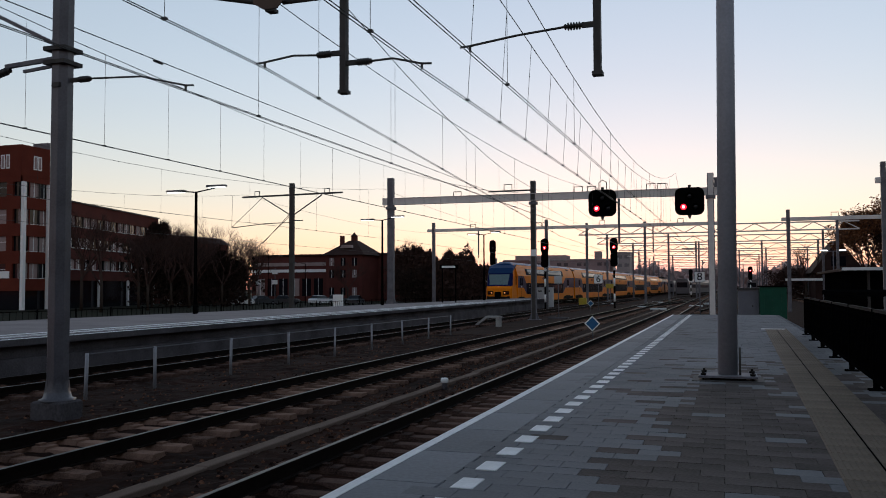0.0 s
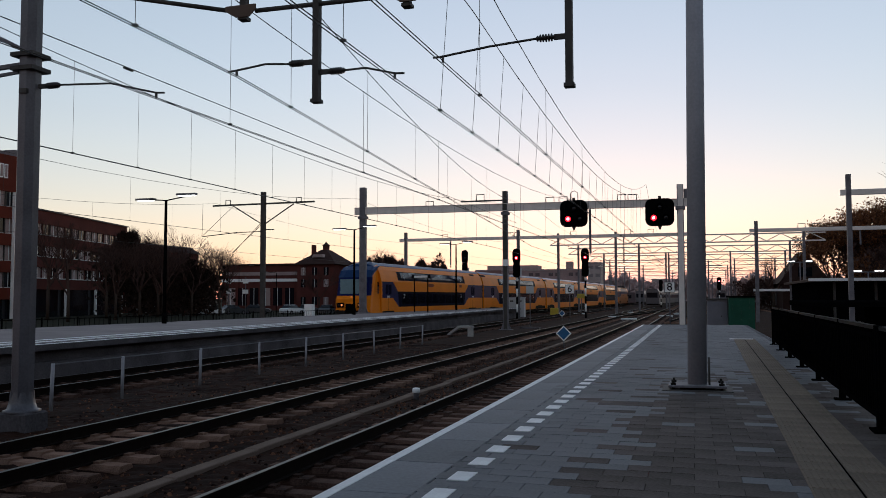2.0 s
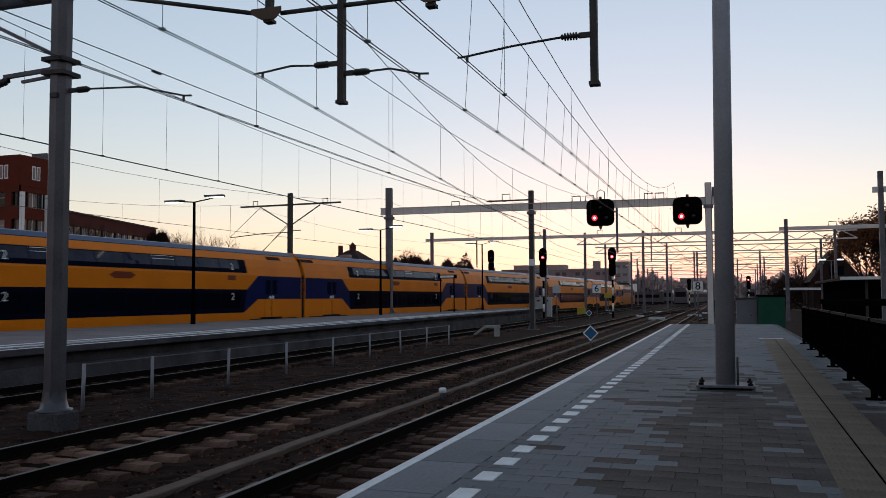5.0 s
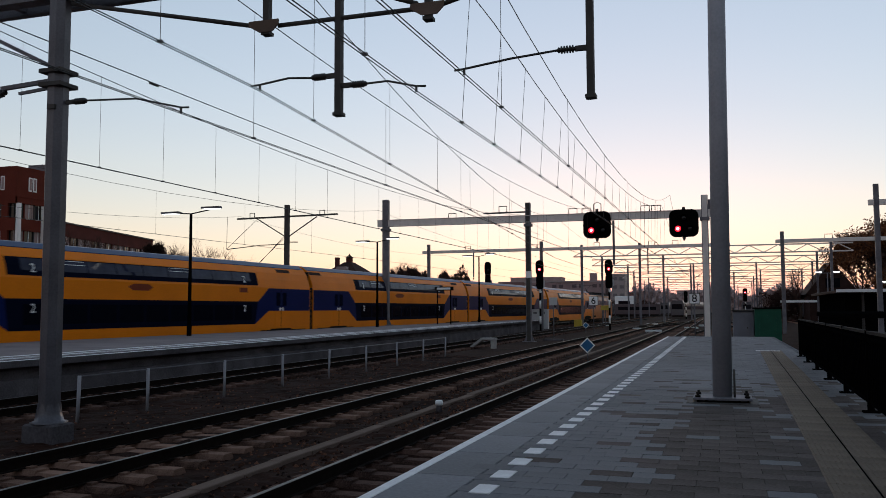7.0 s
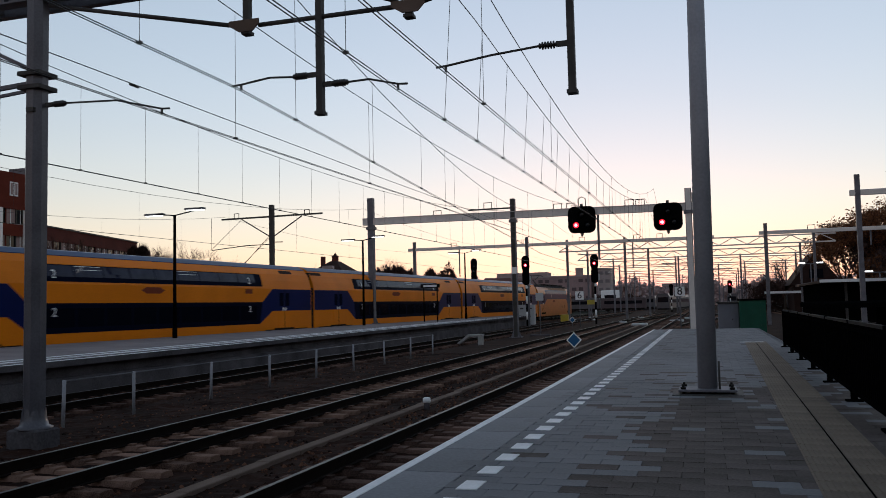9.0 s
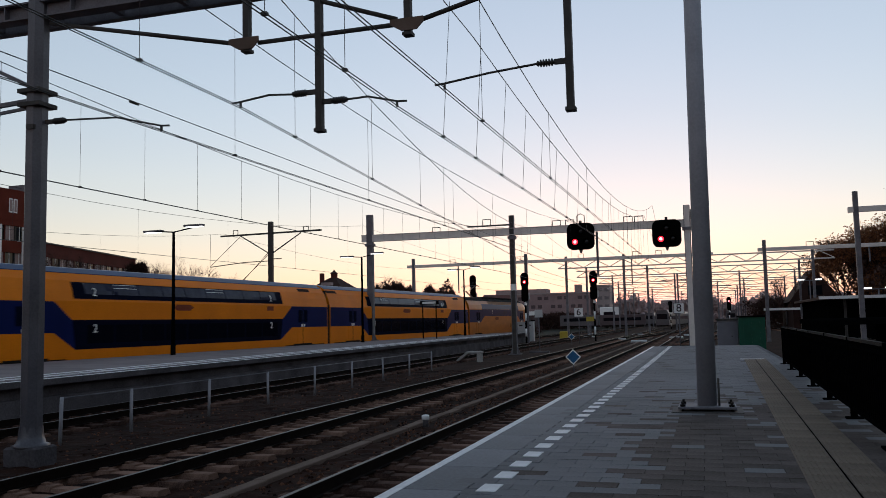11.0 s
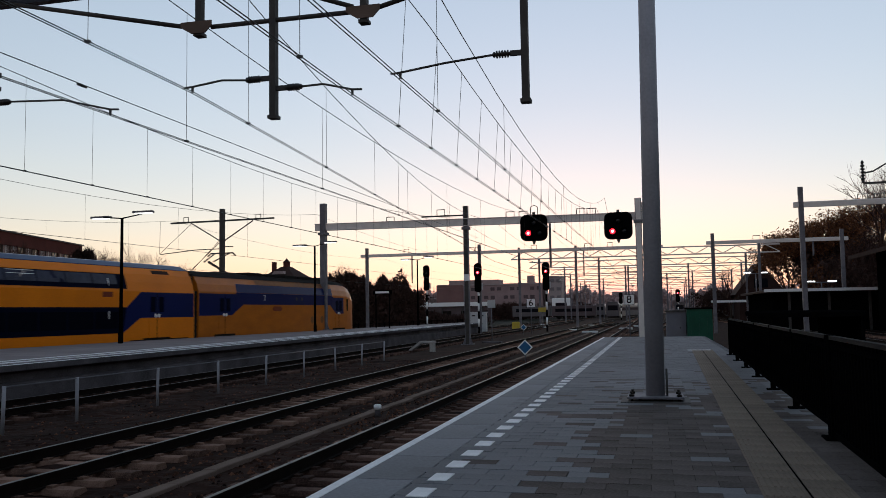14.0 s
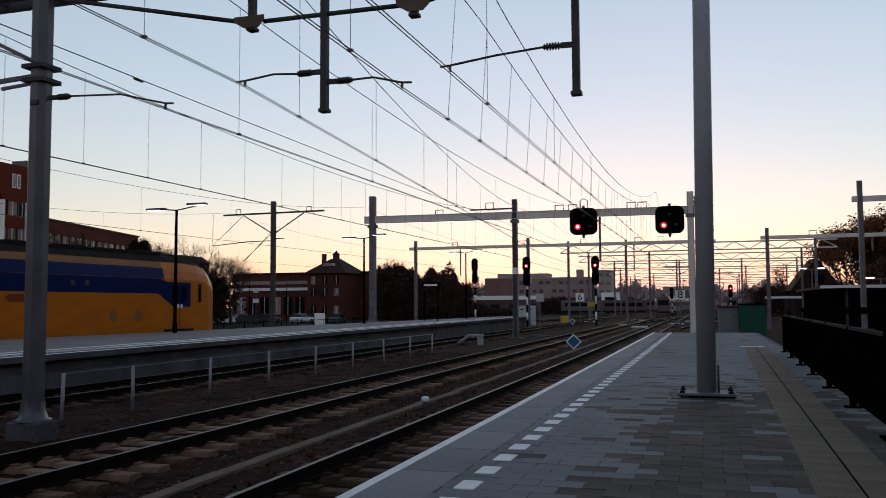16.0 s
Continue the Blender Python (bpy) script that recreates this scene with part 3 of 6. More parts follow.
# second gantry, with the two hanging signals
g2 = thing("catenary_gantry", "grey steel gantry carrying wires and two signals", "gantry", at=pose(0, GY2, 0))
b2 = Shape()
for z0, z1, w in ((7.86, 7.9, 0.17), (7.9, 8.32, 0.13), (8.32, 8.36, 0.17)):
    b2.add([(x, y, z + (0.22 if x < -20 else 0.0) * 0.6) for z in (z0, z1) for y in (-w, w) for x in (-23.7, -0.4)], [(0, 2, 3, 1), (4, 5, 7, 6), (0, 1, 5, 4), (2, 6, 7, 3), (0, 4, 6, 2), (1, 3, 7, 5)])
part("beam", b2, BEAM, g2, "pale grey box beam")
for x, z0, z1, w in ((-23.08, PF + 0.07, 9.95, 0.19), (-0.84, -0.3, 9.3, 0.19), (-12.52, -0.3, 9.3, 0.15)):
    mp = part("mast", Shape().box(x - w, x + w, -w, w, z0, z1), STEEL if x < -20 else DARK if x < -5 else BEAM, g2)
    part("mast_flange", Shape().box(x - w - 0.02, x - w + 0.02, -w - 0.01, w + 0.01, z0, z1 - 0.02), STEEL, mp)
    part("mast_flange", Shape().box(x + w - 0.02, x + w + 0.02, -w - 0.01, w + 0.01, z0, z1 - 0.02), STEEL, mp)
    part("collar", Shape().box(x - w - 0.12, x + w + 0.12, -w - 0.08, w + 0.08, 7.65, 7.85), STEEL, mp)
    part("base_plate", Shape().slab(x - 0.42, x + 0.42, -0.42, 0.42, z0 - 0.02, z0 + 0.06, 0.01), STEEL, mp)
    for s in (-1, 1):
        part("stiffener", Shape().prism([(x + s * w, z0 + 0.05), (x + s * (w + 0.22), z0 + 0.05), (x + s * w, z0 + 0.6)], "y", -0.02, 0.02), STEEL, mp)
part("mast_top", Shape().box(-0.62, -0.42, -0.12, 0.12, 8.3, 9.0), STEEL, g2)
part("cross_arm", Shape().box(-15.7, -12.4, -0.06, 0.06, 8.62, 8.72), DARK, g2)
stool(g2, -14.3, 8.72)
part("mast_band", Shape().box(-12.7, -12.34, -0.18, 0.18, 4.1, 4.55), SIGNW, g2)
for x in (-9.4, -3.9, -4.6, -8.5, -18.0):
    stool(g2, x, 8.36)
part("hanging_post", Shape().box(-6.77, -6.63, -0.07, 0.07, 4.9, 7.86), STEEL, g2)
part("horn_gap", Shape().line([(-8.0, 0, 8.36), (-8.0, 0, 9.0), (-7.75, 0, 9.15), (-7.5, 0, 9.0), (-7.5, 0, 8.36)], 0.03), DARK, g2)


def lens(parent, x, y, z, r=0.13, lit=True):
    part("hood", Shape().lathe([(r * 1.5, 0.0), (r * 1.5, 0.22), (r * 1.35, 0.22), (r * 1.35, 0.0)], (x, y, z), (0, -1, 0), n=14), BLACK, parent)
    if lit:
        ln = part("red_lens", Shape().lathe([(0.0, 0.035), (r * 0.7, 0.03), (r, 0.0)], (x, y - 0.02, z), (0, -1, 0), n=16), REDL, parent, "glowing red signal lens")
        part("bulb", Shape().lathe([(0.0, 0.02), (r * 0.5, 0.0)], (x, y - 0.065, z), (0, -1, 0), n=12), REDC, ln)
    else:
        part("dark_lens", Shape().lathe([(0.0, 0.03), (r, 0.0)], (x, y - 0.02, z), (0, -1, 0), n=14), GLASS, parent)


def board(x0, x1, z0, z1, y, c=0.42):
    """Rounded-corner signal backboard."""
    pts = []
    for cx, cz, a0 in ((x1 - c, z1 - c, 0), (x0 + c, z1 - c, 90), (x0 + c, z0 + c, 180), (x1 - c, z0 + c, 270)):
        for k in range(6):
            a = radians(a0 + 18 * k)
            pts.append((cx + c * math.cos(a), cz + c * math.sin(a)))
    return Shape().prism(pts, "y", y - 0.05, y + 0.05)


def gantry_signal(x, z, red):
    s = thing("railway_signal", "black hanging railway signal showing one red light", "signal", at=pose(x, GY2 - 0.35, z), group="gantry signals")
    part("backboard", board(-0.92, 0.92, -0.92, 0.88, 0.0), BLACK, s, "black backboard with rounded corners")
    part("rear_case", Shape().slab(-0.5, 0.5, 0.05, 0.2, -0.6, 0.6, 0.03), BLACK, s)
    part("hanger", Shape().box(-0.09, 0.09, 0.0, 0.12, 0.85, 1.05), DARK, s)
    part("lower_bracket", Shape().prism([(-0.13, -0.9), (0.13, -0.9), (0.05, -1.15), (-0.05, -1.15)], "y", -0.03, 0.05), DARK, s)
    for i, (dx, dz) in enumerate(((-0.38, -0.38), (0.38, -0.38), (0.0, 0.32))):
        lens(s, dx, -0.06, dz, 0.19 if i == red else 0.15, i == red)


gantry_signal(-7.74, 7.58, 0)
gantry_signal(-2.14, 7.5, 0)


def tee_mast(x, y, z0, top, arm0, arm1, armz):
    """A mast with a two-sided cantilever and struts."""
    th = thing("catenary_mast", "dark steel overhead line mast with two braced arms", "mast", at=pose(x, y, 0))
    part("mast", Shape().box(-0.16, 0.16, -0.15, 0.15, z0, top), DARK, th)
    part("cross_arm", Shape().bar((arm0, 0, armz), (arm1, 0, armz + 0.06), 0.12, 0.12), DARK, th)
    for s, a in ((-1, arm0), (1, arm1)):
        part("strut", Shape().bar((s * 0.14, 0, armz - 1.5), (a * 0.6, 0, armz - 0.05), 0.07), DARK, th)
        stool(th, a * 0.7, armz + 0.06, 0.2, 0.34)
    part("base_plate", Shape().slab(-0.35, 0.35, -0.35, 0.35, z0 - 0.04, z0 + 0.03, 0.01), DARK, th)
    part("registration_arm", Shape().line([(-0.16, 0, 6.95), (-2.2, 0, 6.93), (-5.2, 0, 6.68)], 0.035), DARK, th)
    for d in (0.0, 0.3):
        part("stay_wire", Shape().tube((-0.2, d, 7.6), (-2.5 - d, d, 5.4), 0.022, n=5), DARK, th)
    part("stay_wire", Shape().tube((-2.55, 0, 8.95), (-5.25, 0, 6.7), 0.02, n=5), DARK, th)
    part("drop_wire", Shape().tube((-5.25, 0, 6.7), (-5.2, 0, 9.2), 0.015, n=5), DARK, th)
    part("registration_arm", Shape().line([(0.16, 0, 7.1), (0.9, 0, 7.08)], 0.04), DARK, th)
    return th


tee_mast(-31.16, GY2, -0.62, 9.93, -4.3, 4.2, 9.02)


# contact wire, messenger wire and droppers of each line
def strand(sh, pts, r):
    sh.line(pts, r, n=5)


def overhead(label, xs, zc, zm, sag, double=True, stations=(-34.0, GY1, GY2, 103.0, 150.0, 200.0), first=14.0, pitch=4.5, aside=0.0):
    """Contact wire, sagging messenger and droppers every pitch metres counted from first."""
    th = thing("overhead_wire", label, "wire", group="overhead wires", kind="")
    lines, mes = [(o, []) for o in ((-0.028, 0.028) if double else (0.0,))], []
    for (ya, xa, ma), (yb, xb, mb) in zip(zip(stations, xs, zm), zip(stations[1:], xs[1:], zm[1:])):
        n = 12
        dip = sag if ya < GY2 else 0.55 * sag
        off = aside if ya == GY1 else 0.0

        def hung(u):
            return xa + (xb - xa) * u, ya + (yb - ya) * u, ma + (mb - ma) * u - 4 * dip * u * (1 - u)
        for i in range(n + 1):
            x, y, z = hung(i / n)
            if i or not mes:
                mes.append((x + off * (1 - i / n), y, z))
                for o, pts in lines:
                    if i in (0, n):
                        pts.append((x + o, y, zc))
        if yb > 60:
            continue
        y = first + pitch * math.ceil((max(ya, 3.0) + 0.6 - first) / pitch)
        while y < yb - 0.8:
            x, y, z = hung((y - ya) / (yb - ya))
            d = part("dropper", Shape().tube((x, y, zc), (x + off * (yb - y) / (yb - ya), y, z + 0.03), 0.005, n=4, caps=False), COPPER, th)
            part("clip", Shape().box(x - 0.035, x + 0.035, y - 0.025, y + 0.025, zc - 0.01, zc + 0.025), COPPER, d)
            y += pitch
    for o, pts in lines:
        part("contact_wire", Shape().line(pts, 0.0075 if double else 0.011, n=5), COPPER, th)
    part("messenger_wire", Shape().line(mes, 0.0095, n=5), COPPER, th)
    return th


overhead("twin copper contact wire above the platform track", (-3.9, -3.47, -3.0, -3.7, -4.1, -4), 5.39, (8.2, 7.75, 9.4, 8.8, 8.8, 8.8), 1.75, first=13.95, pitch=6.35)
overhead("second twin contact wire above the platform track", (-3.9, -4.22, -3.55, -3.9, -3.7, -4), 5.2, (8.2, 7.8, 8.75, 8.8, 8.8, 8.8), 1.35, first=14.05, pitch=2.11, aside=0.18)
overhead("twin contact wire drawn in over the middle track", (-6.3, -6.87, -10.7, -11.6, -11.9, -12.2), 5.45, (8.2, 8.0, 8.36, 8.8, 8.8, 8.8), 1.28, first=14.06, pitch=4.85)
overhead("twin contact wire above the middle track", (-8.9, -8.34, -7.7, -8.4, -8.1, -8.4), 5.2, (8.2, 7.78, 8.5, 8.8, 8.8, 8.8), 0.96, first=14.04, pitch=6.48)
overhead("contact wire above the far platform track", (-14.6, -14.08, -13.1, -13.8, -13.5, -13.2), 5.36, (8.2, 7.88, 8.5, 8.8, 8.8, 8.8), 1.05, first=14.2, pitch=2.37)
overhead("contact wire above the train's track", (-28.5, -26.6, -23.6, -22.4, -19.9, -17.5), 5.55, (8.4, 8.6, 9.2, 8.8, 8.8, 8.8), 1.3, double=False, first=19.5, pitch=7.1)
overhead("contact wire beyond the train's track", (-37, -36.5, -35.2, -33.0, -31, -29), 5.6, (8.2, 8.4, 9.2, 8.8, 8.8, 8.8), 1.3, double=False, first=20.0, pitch=8.0)
fw = thing("feeder_cable", "thin feeder cable slung straight along the masts", "wire")
part("cable", Shape().line([(-11.85, -30, 7.05), (-11.83, GY1, 7.0), (-11.8, 30, 6.98), (-11.7, GY2, 7.05)], 0.011, n=5), COPPER, fw)
part("splice", Shape().tube((-11.9, 15.65, 7.0), (-11.9, 15.95, 7.0), 0.028, n=6), DARK, fw, "dark clamp on the cable")


# third gantry and the row of lattice gantries down the line
def beam_gantry(y, x0, x1, z, posts, h=0.32, top=1.0, label="grey steel beam gantry over the tracks"):
    th = thing("catenary_gantry", label, "gantry", at=pose(0, y, 0), group="gantries")
    part("beam", Shape().slab(x0, x1, -0.14, 0.14, z, z + h, 0.03), BEAM, th)
    for x, z0 in posts:
        m = part("mast", Shape().box(x - 0.15, x + 0.15, -0.15, 0.15, z0, z + top), STEEL, th)
        part("base_plate", Shape().slab(x - 0.4, x + 0.4, -0.4, 0.4, z0 - 0.03, z0 + 0.06, 0.01), STEEL, m)
    return th


def truss_gantry(y, x0, x1, z, h, posts, label="lattice steel gantry over the fan of tracks"):
    th = thing("catenary_gantry", label, "gantry", at=pose(0, y, 0), group="gantries")
    part("top_chord", Shape().box(x0, x1, -0.1, 0.1, z + h - 0.15, z + h), BEAM, th)
    part("bottom_chord", Shape().box(x0, x1, -0.1, 0.1, z, z + 0.15), BEAM, th)
    n = max(4, round((x1 - x0) / 1.6))
    for i in range(n):
        a, b = x0 + (x1 - x0) * i / n, x0 + (x1 - x0) * (i + 1) / n
        za, zb = (z + 0.1, z + h - 0.1) if i % 2 == 0 else (z + h - 0.1, z + 0.1)
        part("lattice_bar", Shape().bar((a, 0, za), (b, 0, zb), 0.09), BEAM, th)
    for x in posts:
        part("mast", Shape().box(x - 0.14, x + 0.14, -0.14, 0.14, -0.4, z + h + 0.5), STEEL, th)
    return th


g3 = beam_gantry(GY3, -31.0, 1.0, 8.05, ((-30.3, -0.6), (-17.8, -0.6)), label="long slender gantry beyond the far platform end")
for x in (-25.8, -18.6, -17.9, -12, -6.5, -4.2):
    stool(g3, x, 8.37)
for x in (-25.2, -6.9):
    part("hanging_post", Shape().box(x - 0.06, x + 0.06, -0.06, 0.06, 5.4, 8.05), STEEL, g3)
truss_gantry(105, -17.2, 14.3, 8.3, 1.05, (-16.2, -9.2, 12.0))
truss_gantry(130, -18.5, 16.0, 8.4, 1.05, (-17, -8, 13))
truss_gantry(158, -18.5, 18.0, 8.5, 1.05, (-16, -5, 6, 15))
truss_gantry(190, -20.5, 19.0, 8.6, 1.0, (-18, -3, 8, 16))
truss_gantry(230, -22.0, 20.0, 8.6, 1.0, (-18, -4, 8, 17))
truss_gantry(275, -24.0, 22.0, 8.6, 1.0, (-20, -4, 9, 18))
truss_gantry(330, -24.0, 24.0, 8.6, 1.0, (-20, -6, 6, 20))
# right-hand side lines
g4 = beam_gantry(80, 4.7, 16.5, 7.65, ((5.25, -0.6), (16.0, -0.6)), label="steel portal over the sidings")
for x in (9.0, 10.2):
    stool(g4, x, 7.97, 0.3, 0.35)
part("hanging_post", Shape().box(13.6, 13.72, -0.06, 0.06, 6.4, 7.65), STEEL, g4)
g5 = beam_gantry(60, 9.15, 24.0, 8.5, ((9.62, -0.6),), h=0.36, top=1.35, label="heavy steel portal over the sidings")
for x in (13.4, 14.4):
    stool(g5, x, 8.81, 0.3, 0.4)


# mast beside the sidings whose bracket reaches towards the platform
g6 = thing("catenary_mast", "steel mast with a bracket arm and insulators over the sidings", "mast", at=pose(11.6, 40.0, 0))
part("mast", Shape().box(-0.14, 0.14, -0.14, 0.14, -0.6, 8.6), STEEL, g6)
part("base_plate", Shape().slab(-0.35, 0.35, -0.35, 0.35, -0.62, -0.55, 0.01), STEEL, g6)
part("bracket_arm", Shape().bar((-0.1, 0, 7.25), (-2.6, 0, 7.25), 0.09), DARK, g6)
part("stay", Shape().line([(-0.1, 0, 8.3), (-1.6, 0, 8.1), (-2.2, 0, 7.75), (-2.6, 0, 7.7)], 0.04), DARK, g6)
part("insulator", insulator(Shape(), (-2.6, 0, 7.25), (-2.6, 0, 8.25), 0.09), PORC, g6, "dark ribbed insulator")
part("strut", Shape().bar((-1.6, 0, 7.2), (-0.1, 0, 6.3), 0.06), DARK, g6)


# ---- lamps on the far platform ----
def platform_lamp(y, h):
    x = -25.52 + 0.05 * (y - 37) + 2.82
    th = thing("platform_lamp", "dark steel platform lamp post with two glowing arms", "street lamp", at=pose(x, y, FP + 0.03), group="platform lamps")
    part("pole", Shape().tube((0, 0, 0), (0, 0, h), 0.085, 0.06, n=10), BLACK, th)
    part("pole_foot", Shape().tube((0, 0, 0), (0, 0, 0.5), 0.11, n=10), BLACK, th)
    for s, dz in ((-1, 0.02), (1, 0.18)):
        part("arm", Shape().bar((0, 0, h - 0.02), (s * 0.75, s * 0.35, h + dz), 0.05), BLACK, th)
        hd = Shape().prism([(s * 0.6, -0.14), (s * 1.55, -0.11), (s * 1.55, 0.11), (s * 0.6, 0.14)], "z", h + dz, h + dz + 0.09)
        a = part("lamp_head", hd, STEEL, th)
        part("diffuser", Shape().prism([(s * 0.68, -0.1), (s * 1.5, -0.08), (s * 1.5, 0.08), (s * 0.68, 0.1)], "z", h + dz - 0.03, h + dz + 0.001), LAMPG, a, "glowing white lamp cover")


for y, h in ((33.2, 5.6), (53.0, 5.75), (74.5, 6.0)):
    platform_lamp(y, h)

def text_mesh(s, size):
    cu = bpy.data.curves.new("digit", "FONT")
    cu.body, cu.size, cu.extrude, cu.align_x, cu.align_y = s, size, 0.004, "CENTER", "CENTER"
    ob = bpy.data.objects.new("digit", cu)
    scene.collection.objects.link(ob)
    bpy.context.view_layer.update()
    me = bpy.data.meshes.new_from_object(ob.evaluated_get(bpy.context.evaluated_depsgraph_get()))
    bpy.data.objects.remove(ob)
    return me


# ---- near platform: fence, guide strip, paving, markings ----
def bar_fence(y0, y1, pitch, solid_back, label, x=1.43):
    """Bars between two rails on posts; with solid_back a dark sheet closes the gaps and the bottom stays open."""
    th = thing("metal_fence", label, "fence", at=pose(x, 0, PF, 0, 0, -1.1), group="platform fences")
    low = 0.1 if solid_back else 0.03
    part("top_rail", Shape().box(-0.028, 0.028, y0, y1, 0.9, 0.935), RUBBER, th, "flat handrail worn shiny on top")
    part("upper_rail", Shape().box(-0.02, 0.02, y0, y1, 0.82, 0.86), BLACK, th)
    part("lower_rail", Shape().box(-0.02, 0.02, y0, y1, low, low + 0.05), BLACK, th)
    if solid_back:
        part("sheet", Shape().box(0.022, 0.03, y0, y1, low, 0.9), BLACK, th, "dark sheet behind the bars")
    bar = Shape().box(-0.016, 0.016, -0.024, 0.024, low + 0.01, 0.9).mesh("bar")
    y = y0 + pitch * 0.6
    while y < y1 - 0.03:
        part("bar", bar, BLACK, th, at=pose(0, y, 0))
        y += pitch
    post = Shape().box(-0.035, 0.035, -0.035, 0.035, 0.0, 0.94).mesh("post")
    ft = Shape().slab(-0.09, 0.09, -0.07, 0.07, 0.0, 0.02, 0.004).mesh("post_foot")
    n = max(1, round((y1 - y0) / 2.4))
    for i in range(n + 1):
        p = part("post", post, BLACK, th, at=pose(0, y0 + (y1 - y0) * i / n, 0))
        part("post_foot", ft, BLACK, p)


bar_fence(8.5, 22.9, 0.125, True, "black steel fence closed with dark sheet along the platform")
bar_fence(-1.4, 8.36, 0.125, False, "black painted steel bar fence along the platform")


def guide_strip(x0, x1, y0, y1):
    th = thing("guide_strip", "ribbed beige guide tiles set along the platform", "paving", kind="structure", at=pose(-0.13, 0, PF, 0, 0, -1.0))
    sh = Shape().slab(-0.145, 0.145, -0.145, 0.145, -0.03, 0.004, 0.004)
    for i in range(7):
        u = -0.12 + i * 0.04
        sh.slab(u - 0.009, u + 0.009, -0.14, 0.14, 0.004, 0.009, 0.002)
    me = sh.mesh("rib_tile")
    y = y0
    while y < y1:
        for x in (x0 - 0.003, x1 + 0.003):
            part("rib_tile", me, TACT, th, at=pose(x, y, 0))
        y += 0.3
    part("drain_slot", Shape().box((x0 + x1) / 2 - 0.006, (x0 + x1) / 2 + 0.006, y0, y1, -0.01, 0.007), BLACK, th)


guide_strip(0.86, 1.145, -9.0, 26.0)
solid("drain_cover", Shape().slab(0.92, 1.55, 25.5, 25.68, PF - 0.02, PF + 0.012, 0.003), WHITE, "short pale strip across the platform paving", "marking")

# dashed warning line
dash_me = Shape().slab(-0.072, 0.072, -0.138, 0.138, -0.02, 0.005, 0.003).mesh("dash_tile")
y = 2.92 - 0.5345 * 22
while y < 38.0:
    part("dash_tile", dash_me, WHITE, plat, at=pose(-1.515 + 0.004 * max(0, min(15, y - 3)), y, PF))
    y += 0.5345

# paving slabs: the nearest as pieces, the rest joined
slab_me = Shape().slab(-0.1492, 0.1492, -0.0992, 0.0992, -0.04, 0.0, 0.0025).mesh("paver")
slab_blue = Shape().slab(-0.1492, 0.1492, -0.0992, 0.0992, -0.04, 0.0, 0.0025).mesh("paver")
rest, rest_blue = Shape(), Shape()
count = 0
ry = 0
y = -13.0
while y < 38.4:
    off = 0.15 if ry % 2 else 0.0
    x = EDGE + 0.56 + 0.15 - off
    while x < 2.0:
        dz = random.uniform(-0.003, 0.001)
        # brown worn stones round the mast foot, blue-grey ones elsewhere
        worn = min(1, max(0, (x + 1.05) / 0.7)) * min(1, max(0, (15.5 - y) / 6))
        blue = random.random() > worn * 0.9 + 0.03
        if 4.2 < y < 9.2 and -1.4 < x < 0.5 and count < 300:
            part("paver", slab_blue if blue else slab_me, PAVELP if blue else PAVERP, plat, at=pose(x, y, PF + dz))
            count += 1
        else:
            (rest_blue if blue else rest).slab(x - 0.1492, x + 0.1492, y - 0.0992, y + 0.0992, PF - 0.04, PF + dz, 0.0025)
        x += 0.3
    y += 0.2
    ry += 1
tagged(part("paver_field", rest, PAVER, plat, "mottled brown-grey concrete pavers"), kind="stuff")
tagged(part("paver_field", rest_blue, PAVEL, plat, "blue-grey concrete pavers"), kind="stuff")

# ---- between the tracks ----
tr = thing("cable_trough", "run of grey concrete cable trough lids in the ballast", "cable trough", kind="structure", at=pose(-6.09, 0, -0.2))
lid = Shape().slab(-0.105, 0.105, 0, 0.985, -0.15, 0.0, 0.012).mesh("lid")
for i in range(-12, 100):
    part("lid", lid, TROUGH, tr, at=pose(random.uniform(-0.015, 0.015), 2 + i, random.uniform(-0.008, 0.008)))

st = Shape()
rs = random.Random(5)
for i in range(11000):
    x = rs.choice((rs.uniform(-13.2, -4.6), rs.uniform(-8.0, -5.0)))
    y = -6 + 45 * rs.random() ** 1.3
    if abs(x - T1) < 0.85 or abs(x + 6.09) < 0.12 or (abs(x - T2) < 1.3 and rs.random() < 0.6):
        continue
    s, z = rs.uniform(0.02, 0.05), -0.275
    a = rs.uniform(0, 6.28)
    c, d = math.cos(a) * s, math.sin(a) * s
    st.add([(x + c, y + d, z), (x - d, y + c, z), (x - c, y - d, z), (x + d * 0.8, y - c, z), (x + c * 0.3, y + d * 0.4, z + s * 0.9), (x - c * 0.35, y - d * 0.2, z + s * 0.8)],
           [(0, 1, 4), (1, 2, 5, 4), (2, 3, 5), (3, 0, 4, 5)])
solid("ballast_stones", st, STONE, "loose brown ballast stones between the tracks", "stones", kind="stuff")

fn = thing("track_fence", "low pale post and wire fence between tracks", "fence", at=pose(0, 0, -0.28))
pm = Shape().tube((0, 0, 0), (0, 0, 0.95), 0.036, n=8).mesh("post")
fpts = [(-12.15, 13.96)] + [(-12.15, 16.13 + 3.075 * i) for i in range(8)]
for x, y in fpts:
    part("post", pm, POST, fn, at=pose(x, y, 0, random.uniform(-1.5, 1.5), random.uniform(-1.5, 1.5), 0))
part("top_wire", Shape().tube((fpts[0][0], fpts[0][1], 0.93), (fpts[-1][0], fpts[-1][1], 0.93), 0.016, n=6), STEEL, fn)

